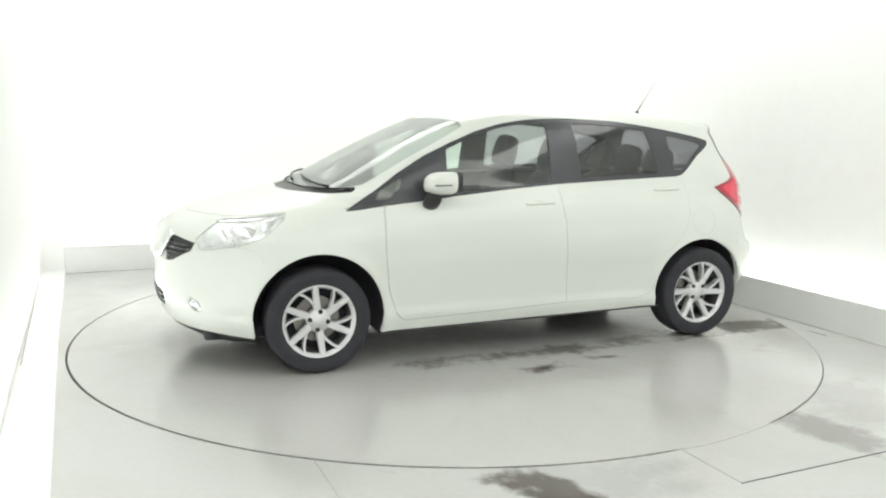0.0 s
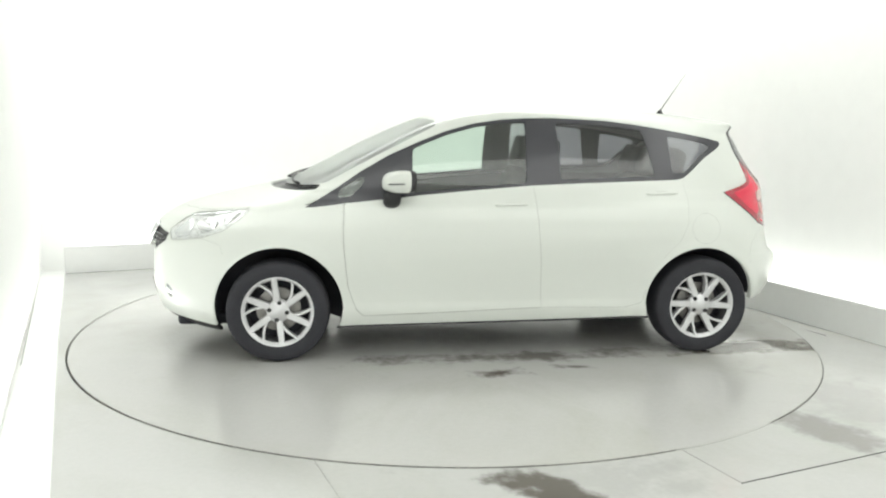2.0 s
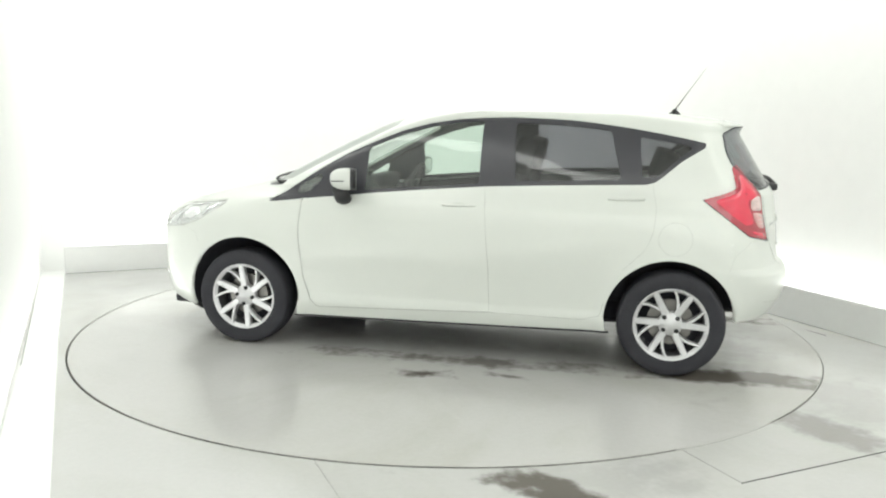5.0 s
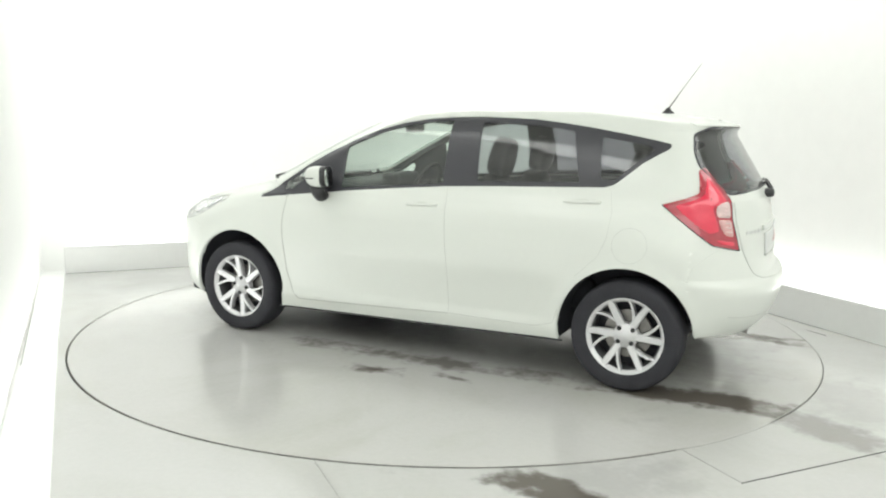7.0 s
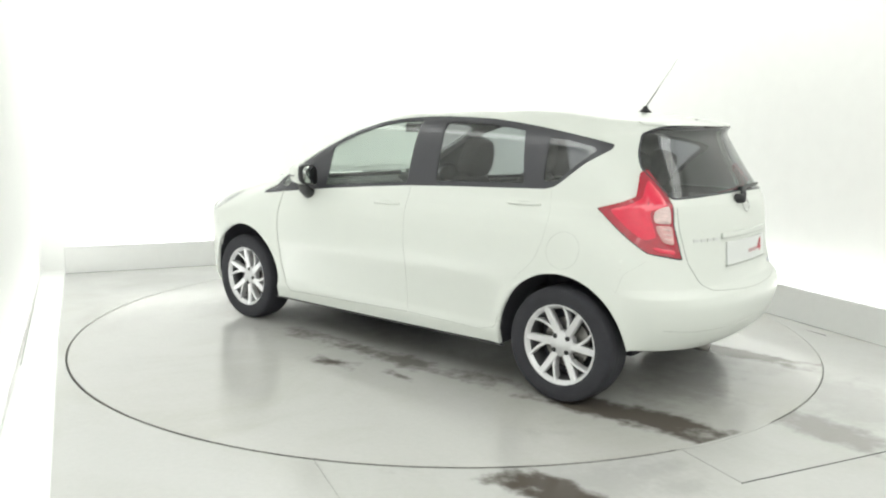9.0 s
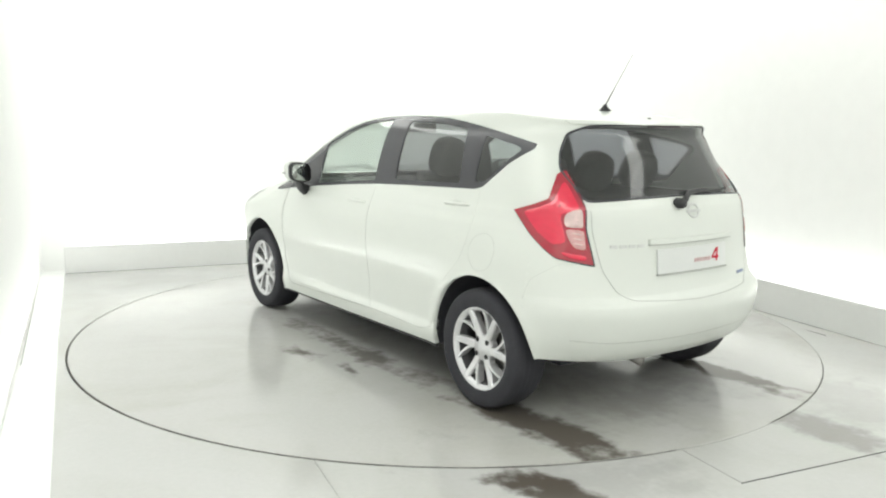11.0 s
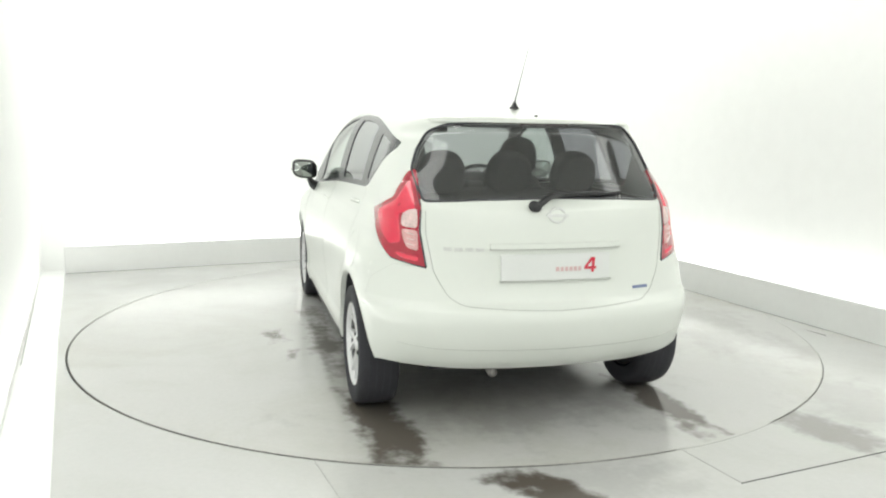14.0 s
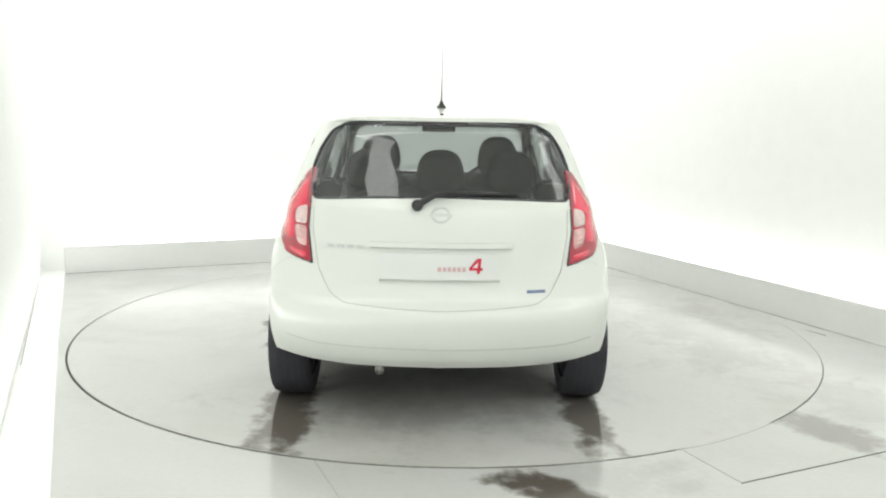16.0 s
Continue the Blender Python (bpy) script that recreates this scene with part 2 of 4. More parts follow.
def cove_left():
    """The white strip between the grey floor's slanting edge and the wall."""
    bm = bmesh.new()
    face = bm.faces.new([bm.verts.new((u, v, -0.004)) for u, v in ((WL, FRONT), (floor_edge(FRONT) + 0.004, FRONT), (floor_edge(0.4) + 0.004, 0.4), (LEFT + 0.001, WB), (WL, WB))])
    r = bmesh.ops.extrude_face_region(bm, geom=[face])
    bmesh.ops.translate(bm, vec=(0, 0, -0.09), verts=[v for v in r["geom"] if isinstance(v, bmesh.types.BMVert)])
    bmesh.ops.recalc_face_normals(bm, faces=bm.faces)
    ob = part("cove_floor_left", bm, M_WALL)
    ob.matrix_world = ROOM
    tagged(ob, "white gap between floor and wall with light from below", "floor", kind="structure")
    # the joint at the wall's foot
    bm = box_bm(-0.003, 0.003, -1.42, 1.42, -0.006, -0.0015, 0.0008, 1)
    bmesh.ops.transform(bm, matrix=pose(WL + 0.004, 1.36, 0, 0, 0, 0.40), verts=bm.verts)
    j = part("wall_joint", bm, M_EDGE)
    j.matrix_world = ROOM
    tagged(j, "thin grey joint at the foot of the white wall", "wall joint", kind="structure")


def skirting(name, u0, u1, v0, v1, label):
    bm = box_bm(u0, u1, v0, v1, 0, BAND, 0.006)
    ob = part(name, bm, M_BAND)
    ob.matrix_world = ROOM
    return tagged(ob, label, "skirting", kind="structure")


skirting("baseboard_back", LEFT, RIGHT + 0.0, BACK, BACK + 0.028, "low grey painted band along the white back wall")
skirting("baseboard_right", RIGHT, RIGHT + 0.028, FRONT, BACK - 0.002, "low grey painted band along the white side wall")
ceiling = part("ceiling", box_bm(WL - T, WR + T, FRONT - T, WB + T, HIGH, HIGH + 0.1), M_CEIL)
ceiling.matrix_world = ROOM
tagged(ceiling, "plain white studio ceiling", "ceiling", kind="structure")


def floor_edge(v):
    """Where the grey floor ends beside the white gap: it narrows a little towards the front."""
    return LEFT - 0.003 + 0.0116 * max(0.0, 0.4 - v)


def floor_sheet():
    """The floor round the turntable: a rectangle with a round hole, with thickness at the hole's edge."""
    hole, steps = DISC + 0.0062, 256
    off_u, off_v = -0.0050, -0.0008  # the disc sits a little off the middle of its hole
    verts, faces = [], []
    for i in range(steps):
        a = 2 * math.pi * i / steps
        c, s = math.cos(a), math.sin(a)
        reach = min((RIGHT + 0.03 if c > 0 else -LEFT) / max(abs(c), 1e-6), ((BACK + 0.03) if s > 0 else 3.2) / max(abs(s), 1e-6))
        if c < 0:
            for _ in range(3):
                reach = min(-floor_edge(reach * s) / -c, (BACK + 0.03 if s > 0 else 3.2) / max(abs(s), 1e-6))
        reach = max(reach, hole + 0.012)
        x, y = hole * c + off_u, hole * s + off_v
        verts += [(x, y, -0.05), (x, y, -0.002), (x + 0.002 * c, y + 0.002 * s, 0.0), (reach * c, reach * s, 0.0)]
    for i in range(steps):
        j = (i + 1) % steps
        for q in range(3):
            faces.append((i * 4 + q, i * 4 + q + 1, j * 4 + q + 1, j * 4 + q))
    k = len(verts)
    verts += [(floor_edge(FRONT), FRONT, 0), (RIGHT + 0.03, FRONT, 0), (RIGHT + 0.03, -3.2, 0), (floor_edge(-3.2), -3.2, 0)]
    faces.append((k, k + 1, k + 2, k + 3))
    for su, sv in ((floor_edge(BACK), BACK + 0.03), (RIGHT + 0.03, BACK + 0.03), (RIGHT + 0.03, -3.2), (floor_edge(-3.2), -3.2)):
        k = len(verts)
        a = math.atan2(sv, su) % (2 * math.pi)
        i = int(a / (2 * math.pi) * steps)
        verts.append((su, sv, 0))
        faces.append((i * 4 + 3, k, ((i + 1) % steps) * 4 + 3))
    return mesh_of("floor", verts, faces)


cove_left()


def seam_fill(start, end):
    """A floor-coloured strip, added to hide the gap round the turntable between two angles of the room, level with the
    floor.
    """
    steps = max(4, int(end - start))
    verts, faces = [], []
    for i in range(steps + 1):
        a = radians(start + (end - start) * i / steps)
        taper = min(1.0, 6 * min(i, steps - i) / steps)
        for r, z in ((DISC - 0.001 - 0.004 * taper, 0.0016), (DISC + 0.002 + 0.012 * taper, 0.0016), (DISC + 0.002 + 0.012 * taper, -0.004), (DISC - 0.001 - 0.004 * taper, 0.0002)):
            verts.append((r * math.cos(a), r * math.sin(a), z))
    for i in range(steps):
        for q in range(4):
            faces.append((i * 4 + q, (i + 1) * 4 + q, (i + 1) * 4 + (q + 1) % 4, i * 4 + (q + 1) % 4))
    ob = part("floor_seam_fill", mesh_of("floor_seam_fill", verts, faces), M_FLOOR)
    ob.matrix_world = ROOM
    return tagged(ob, "added floor-coloured strip over the gap round the turntable", "floor joint", kind="structure")


# tyre tracks that lead on to the turntable: wet stains in the room's axes (x, y, half length, half width, turn, strength)
M_FLOOR = floor_material("grey floor paint", (0.53, 0.532, 0.518), [
    (-0.60, -2.80, 0.45, 0.11, -66, 0.95, 1.25), (0.84, -2.55, 0.34, 0.13, -76, 0.45, 1.3), (-0.5, -2.5, 0.9, 0.5, -66, 0.18, 0.8), (1.3, -2.2, 0.8, 0.6, -76, 0.16, 0.8)], 0.55)
floor = part("floor", floor_sheet(), M_FLOOR)
floor.matrix_world = ROOM
tagged(floor, "light grey painted concrete floor with damp brown tyre marks", "floor", kind="structure")
seam_fill(-89.6, -73.4)
seam_fill(-36, 62)
verts, faces = lathe([(0.0, -0.05), (DISC + 0.03, -0.05), (DISC + 0.03, -0.09), (0.0, -0.09)], 128, "Z")
pit = part("floor_pit", mesh_of("floor_pit", verts, faces), M_GAP)
tagged(pit, "dark pit under the turntable", "floor", kind="structure")
# joints between floor panels; the last, short strip is a dark scratch
for u0, u1, v0, v1, mat in ((-1.4825, -1.4795, -4.6, -1.962, M_EDGE), (0.0385, 0.0415, -2.81, -2.462, M_EDGE), (0.037, 2.43, -2.815, -2.809, M_GAP), (2.292, 2.298, -1.27, -1.12, M_GAP)):
    j = part("joint_or_scratch", box_bm(u0, u1, v0, v1, -0.004, 0.0012), mat)
    j.matrix_world = ROOM
    tagged(j, "thin dark joint between floor panels or short scratch", "floor joint", kind="structure")

# ---- the turntable ----
turntable = new("turntable")
tagged(turntable, "round grey painted turntable flush with the floor, wet tyre marks", "turntable")
# last box: faint damp tone, added to darken a bright reflection on that side
M_DECK = floor_material("turntable paint", (0.53, 0.528, 0.512), [
    (-1.86, 0.81, 0.50, 0.125, 0, 0.90, 1.35), (-1.86, -0.66, 0.48, 0.095, 0, 0.85, 1.3), (-0.15, 1.20, 0.19, 0.09, 10, 0.9, 0.95), (-0.62, 1.12, 0.25, 0.06, -8, 0.7, 0.6),
    (-0.3, 0.88, 1.5, 0.17, 1, 0.7, 0.75), (-0.4, 0.0, 1.9, 1.15, -3, 0.16, 0.9), (-1.9, 0.05, 0.5, 1.2, 0, 0.22, 0.7), (0.9, -0.9, 0.9, 0.3, 4, 0.3, 0.5), (-0.2, -1.75, 1.7, 0.6, 2, 0.14, 0.9)], 0.8)
verts, faces = lathe([(DISC, -0.04), (DISC, -0.002), (DISC - 0.002, 0.0), (1.2, 0.0)], 256, "Z")
k = len(verts)
verts.append((0, 0, 0))
faces += [(i * 4 + 3, k, ((i + 1) % 256) * 4 + 3) for i in range(256)]
part("deck", mesh_of("deck", verts, faces), M_DECK, turntable)
verts, faces = lathe([(DISC + 0.0008, -0.03), (DISC + 0.0008, 0.0012), (DISC - 0.004, 0.0012), (DISC - 0.004, -0.002)], 256, "Z")
part("edge_strip", mesh_of("edge_strip", verts, faces), M_EDGE, turntable, "thin worn metal edge strip")


# ---- the car's skin ----
def curve(pairs):
    """A smooth curve through (z, value) pairs that never overshoots."""
    zs, vs = np.array(pairs, float).T
    h, d = np.diff(zs), np.diff(vs) / np.diff(zs)
    m = np.zeros(len(zs))
    m[0], m[-1] = d[0], d[-1]
    for i in range(1, len(zs) - 1):
        if d[i - 1] * d[i] > 0:
            a, b = 2 * h[i] + h[i - 1], h[i] + 2 * h[i - 1]
            m[i] = (a + b) / (a / d[i - 1] + b / d[i])

    def at(z):
        z = np.clip(np.asarray(z, float), zs[0], zs[-1])
        i = np.clip(np.searchsorted(zs, z) - 1, 0, len(zs) - 2)
        t = (z - zs[i]) / h[i]
        return (vs[i] * (1 + 2 * t) * (1 - t) ** 2 + m[i] * h[i] * t * (1 - t) ** 2 + vs[i + 1] * t * t * (3 - 2 * t) + m[i + 1] * h[i] * t * t * (t - 1))

    return at


TOP = 1.53
# along the middle: the nose, bonnet, windscreen and roof; and the tail
X_FRONT = curve([(0.17, 1.98), (0.22, 2.06), (0.30, 2.10), (0.42, 2.125), (0.55, 2.12), (0.68, 2.115), (0.76, 2.085), (0.82, 2.02), (0.87, 1.90), (0.92, 1.72), (0.96, 1.53),
                 (0.99, 1.36), (1.01, 1.29), (1.08, 1.15), (1.20, 0.92), (1.32, 0.68), (1.40, 0.50), (1.44, 0.39), (1.47, 0.26), (1.495, 0.10), (1.515, -0.12), (TOP, -0.45)])
X_REAR = curve([(0.17, -1.80), (0.30, -1.88), (0.36, -1.94), (0.45, -1.985), (0.54, -2.0), (0.59, -1.99), (0.635, -1.945), (0.75, -1.925), (0.90, -1.915), (1.02, -1.895), (1.07, -1.865), (1.20, -1.79),
                (1.32, -1.715), (1.37, -1.69), (1.40, -1.70), (1.425, -1.67), (1.45, -1.53), (1.475, -1.32), (1.505, -0.97), (1.522, -0.7), (TOP, -0.45)])
HALF = curve([(0.17, 0.79), (0.22, 0.815), (0.30, 0.832), (0.36, 0.826), (0.48, 0.832), (0.62, 0.845), (0.72, 0.847), (0.82, 0.838), (0.90, 0.818), (0.96, 0.790), (1.03, 0.757),
              (1.15, 0.725), (1.25, 0.695), (1.35, 0.655), (1.42, 0.605), (1.45, 0.568), (1.475, 0.515), (1.495, 0.44), (1.515, 0.29), (TOP, 0.002)])
L_FRONT = curve([(0.17, 0.6), (0.75, 0.6), (0.85, 0.72), (0.95, 0.70), (1.02, 0.42), (1.42, 0.40), (1.48, 0.36), (1.515, 0.25), (TOP, 0.003)])
L_REAR = curve([(0.17, 0.45), (0.60, 0.46), (0.80, 0.50), (0.95, 0.46), (1.06, 0.42), (1.2, 0.45), (1.35, 0.44), (1.44, 0.40), (1.49, 0.4), (1.515, 0.25), (TOP, 0.003)])
N_FRONT = curve([(0.17, 2.2), (0.95, 2.2), (1.05, 2.6), (TOP, 2.6)])
N_REAR = curve([(0.17, 2.5), (0.6, 2.5), (0.80, 2.4), (1.05, 2.5), (1.2, 2.4), (1.35, 2.6), (TOP, 2.6)])
ARCHES = ((1.295, 0.31, 0.372), (-1.288, 0.305, 0.362))


def side(x, z):
    """Half the width of the slice at height z, before its corners: bowed, narrower in front and behind, with flared arches."""
    f = 1 - 0.018 * np.clip((x - 0.1) / 1.5, 0, None) ** 2 - 0.035 * np.clip((-x - 0.5) / 1.2, 0, None) ** 2 - 0.05 * np.clip((z - 1.0) / 0.4, 0, 1) * np.clip((-x - 0.4) / 1.2, 0, 1)
    f = f - 0.045 * np.exp(-((z - 0.90) / 0.09) ** 2) * np.clip((x - 0.5) / 0.8, 0, 1)
    f = f - 0.036 * np.exp(-((z - 0.92) / 0.11) ** 2) * np.clip((-x - 0.95) / 0.5, 0, 1) ** 2
    y = HALF(z) * f
    for ax, az, ar in ARCHES:
        r = np.hypot(x - ax, z - az)
        y = y + 0.012 * np.exp(-((r - ar) / 0.05) ** 2) * (r > ar - 0.03)
    # a raised line that climbs along the doors, and the scoop beneath it
    crest = 0.60 + 0.12 * (1.0 - x) / 2.0
    y = y + 0.003 * np.exp(-((z - crest) / 0.06) ** 2) * np.exp(-((x + 0.1) / 0.9) ** 4)
    return y


def skin(w, z):
    """The point at height z; w runs from the nose (0) round the front corner (1), the flank (2) and the rear corner to the tail (3)."""
    w, z = np.broadcast_arrays(np.asarray(w, float), np.asarray(z, float))
    xf, xr, lf, lr, nf, nr = X_FRONT(z), X_REAR(z), L_FRONT(z), L_REAR(z), N_FRONT(z), N_REAR(z)
    gap = np.maximum(xf - xr, 1e-4)
    k = np.minimum(1, 0.9 * gap / (lf + lr))
    lf, lr = lf * k, lr * k
    pf, pr = np.clip(w, 0, 1) * math.pi / 2, np.clip(3 - w, 0, 1) * math.pi / 2
    x1 = xf - lf * (1 - np.maximum(np.cos(pf), 0) ** (2 / nf))
    x3 = xr + lr * (1 - np.maximum(np.cos(pr), 0) ** (2 / nr))
    t = np.clip(w - 1, 0, 1)
    x = np.where(w <= 1, x1, np.where(w >= 2, x3, (xf - lf) * (1 - t) + (xr + lr) * t))
    g = np.where(w <= 1, np.sin(pf) ** (2 / nf), np.where(w >= 2, np.sin(pr) ** (2 / nr), 1.0))
    return np.stack([x, side(x, z) * g, z], -1)


W_FINE = np.linspace(0, 3, 451)


def w_of_x(x, z):
    xs = skin(W_FINE, z)[:, 0]
    return float(np.interp(-x, -xs, W_FINE))


def w_of_y(y, z, rear=True):
    q = skin(W_FINE, z)[:, 1]
    if rear:
        return float(np.interp(y, q[300:][::-1], W_FINE[300:][::-1]))
    return float(np.interp(y, q[:151], W_FINE[:151]))


def outline(text, closed=True, step=0.008):
    """A line on the skin from points 'x,z' on the flank, 'r:y,z' on the tail, 'f:y,z' on the nose; dense (w, z) points."""
    key = []
    for s in text.split():
        kind, s = (s[0], s[2:]) if s[1] == ":" else ("x", s)
        key.append((kind, *map(float, s.split(","))))

    def spot(kind, a, z):
        return (w_of_x(a, z) if kind == "x" else w_of_y(a, z, kind == "r")), z

    out = []
    n = len(key)
    for i in range(n if closed else n - 1):
        (k0, a0, z0), (k1, a1, z1) = key[i], key[(i + 1) % n]
        (w0, _), (w1, _) = spot(*key[i]), spot(*key[(i + 1) % n])
        d = np.linalg.norm(skin(w0, z0) - skin(w1, z1))
        m = max(1, int(d / step))
        for q in range(m):
            t = q / m
            out.append(spot(k0, a0 + (a1 - a0) * t, z0 + (z1 - z0) * t) if k0 == k1 else (w0 + (w1 - w0) * t, z0 + (z1 - z0) * t))
    if not closed:
        out.append(spot(*key[-1]))
    return np.array(out)


def rounded(line, turns=6):
    """Softens the corners of a closed dense outline."""
    for _ in range(turns):
        line = (np.roll(line, 1, 0) + 2 * line + np.roll(line, -1, 0)) / 4
    return line


def eased(line, turns):
    """The same for an open line, whose ends stay."""
    for _ in range(turns):
        line = np.concatenate([line[:1], (line[:-2] + 2 * line[1:-1] + line[2:]) / 4, line[-1:]])
    return line


def within(w, z, line):
    inside = np.zeros(w.shape, bool)
    a, b = line, np.roll(line, -1, 0)
    for (w0, z0), (w1, z1) in zip(a, b):
        if z0 != z1:
            cross = ((z0 > z) != (z1 > z)) & (w < (w1 - w0) * (z - z0) / (z1 - z0) + w0)
            inside ^= cross
    return inside


def arch_line(ax, az, ar):
    a = np.linspace(0, 2 * math.pi, 160, endpoint=False)
    pts = []
    for c, s in zip(np.cos(a), np.sin(a)):
        x, z = ax + ar * c * (1.0 if s > 0 else 0.985), max(az + ar * s, 0.171)
        pts.append((w_of_x(x, z), z))
    return np.array(pts)


FLAP = " ".join("%.4f,%.4f" % (-1.30 + 0.092 * math.cos(q * math.pi / 16), 0.785 + 0.092 * math.sin(q * math.pi / 16)) for q in range(32))
REAR_GLASS = "r:0.0,1.416 r:0.22,1.411 r:0.44,1.398 r:0.515,1.362 r:0.566,1.285 r:0.600,1.195 r:0.578,1.058 r:0.33,1.072 r:0.0,1.080"
REGIONS = [  # name, outline, smoothing; the first that holds a place wins
    ("cut", arch_line(*ARCHES[0]), 0),
    ("cut", arch_line(*ARCHES[1]), 0),
    ("cut", outline("-1.50,0.16 -1.50,0.335 r:0.70,0.33 r:0.4,0.315 r:0.0,0.31 r:0.0,0.16"), 0),
    ("cut", outline("0.96,0.16 0.96,0.208 -0.96,0.238 -0.96,0.16"), 0),
    ("lip", outline("f:0.0,0.16 f:0.0,0.255 f:0.4,0.255 1.86,0.245 1.62,0.215 1.55,0.20 1.55,0.16"), 0),
    ("tail_lamp", outline("r:0.582,1.195 -1.592,1.178 -1.606,1.120 -1.614,1.066 -1.560,1.040 -1.440,1.003 -1.700,0.806 r:0.575,0.775 r:0.596,0.93 r:0.588,1.03"), 1),
    ("quarter_light", outline("0.965,0.966 0.935,1.016 0.812,1.090 0.792,1.078 0.806,1.036 0.880,0.970"), 3),
    ("front_pane", outline("0.520,0.997 0.508,1.255 0.30,1.340 0.13,1.386 -0.03,1.412 -0.180,1.422 -0.176,1.055 0.13,1.030"), 2),
    ("rear_pane", outline("-0.390,1.075 -0.372,1.413 -0.53,1.411 -0.69,1.403 -0.86,1.386 -0.925,1.375 -0.990,1.098 -0.70,1.088"), 2),
    ("quarter_pane", outline("-1.105,1.116 -1.085,1.346 -1.19,1.330 -1.335,1.304 -1.376,1.284 -1.30,1.225 -1.215,1.148 -1.180,1.116"), 3),
    ("window_trim", outline("1.147,0.905 0.973,1.009 0.818,1.115 0.647,1.213 0.477,1.289 0.308,1.356 0.141,1.402 -0.027,1.428 -0.193,1.440 -0.360,1.443 -0.526,1.439 -0.692,1.432"
                            " -0.859,1.414 -1.025,1.391 -1.191,1.364 -1.358,1.333 -1.452,1.312 -1.444,1.286 -1.322,1.211 -1.224,1.125 -1.177,1.089 -1.128,1.076 -0.964,1.070"
                            " -0.535,1.054 -0.203,1.038 0.132,1.011 0.469,0.980 0.638,0.959 0.808,0.943 1.082,0.910"), 2),
    ("rear_glass", outline(REAR_GLASS), 10),
    ("windscreen", outline("f:-0.02,1.435 f:0.30,1.432 f:0.48,1.418 0.36,1.385 0.74,1.195 1.02,1.045 f:0.60,1.022 f:0.3,1.015 f:-0.02,1.012"), 2),
    ("cowl", outline("f:-0.02,1.012 f:0.3,1.015 f:0.60,1.022 1.05,1.030 1.08,1.005 f:0.6,0.992 f:0.3,0.988 f:-0.02,0.985"), 1),
    ("head_lamp", outline("1.93,0.755 1.86,0.812 1.78,0.856 1.62,0.873 1.455,0.893 1.475,0.862 1.60,0.775 1.72,0.735 1.91,0.702"), 2),
    # the middle keeps bumper white in place of dark mesh bleached by glare
    ("grille", outline("f:0.345,0.758 f:0.42,0.760 f:0.605,0.738 f:0.595,0.692 f:0.44,0.622 f:0.335,0.606"), 1),
    ("lower_grille", outline("f:-0.02,0.43 f:0.28,0.43 f:0.31,0.40 f:0.29,0.32 f:-0.02,0.30"), 1),
    ("fog_recess", outline("f:0.575,0.445 f:0.635,0.415 f:0.645,0.365 f:0.60,0.35 f:0.56,0.395"), 3),
    ("fuel_flap", outline(FLAP), 1),
    ("front_door", outline("0.915,0.935 0.920,0.80 0.920,0.687 0.895,0.448 0.850,0.315 0.806,0.272 0.30,0.288 -0.268,0.308 -0.255,0.60 -0.215,1.045 0.2,1.015 0.6,0.975"), 2),
    ("rear_door", outline("-0.215,1.045 -0.255,0.60 -0.268,0.308 -0.80,0.300 -0.905,0.330 -0.935,0.44 -1.02,0.60 -1.14,0.72 -1.18,0.82 -1.19,0.95 -1.165,1.085 -0.964,1.072 -0.535,1.056"), 2),
    ("tailgate", outline("r:-0.01,1.43 r:0.47,1.424 r:0.575,1.36 r:0.630,1.195 r:0.575,1.02 r:0.575,0.92 r:0.545,0.75 r:0.49,0.65 r:0.43,0.615 r:0.2,0.600 r:-0.01,0.593"), 8),
    ("rear_bumper", outline("r:-0.01,0.593 r:0.2,0.600 r:0.43,0.615 r:0.49,0.65 r:0.545,0.75 r:0.60,0.772 -1.60,0.775 -1.60,0.60 -1.60,0.16 r:-0.01,0.16"), 1),
    ("bonnet", outline("f:-0.02,0.985 f:0.6,0.992 1.10,0.975 1.45,0.900 1.62,0.876 f:0.55,0.866 f:0.36,0.840 f:-0.02,0.80"), 2),
    ("front_bumper", outline("f:-0.02,0.80 f:0.36,0.835 f:0.42,0.705 f:0.52,0.700 1.72,0.735 1.62,0.70 1.62,0.16 f:-0.02,0.16"), 1),
]


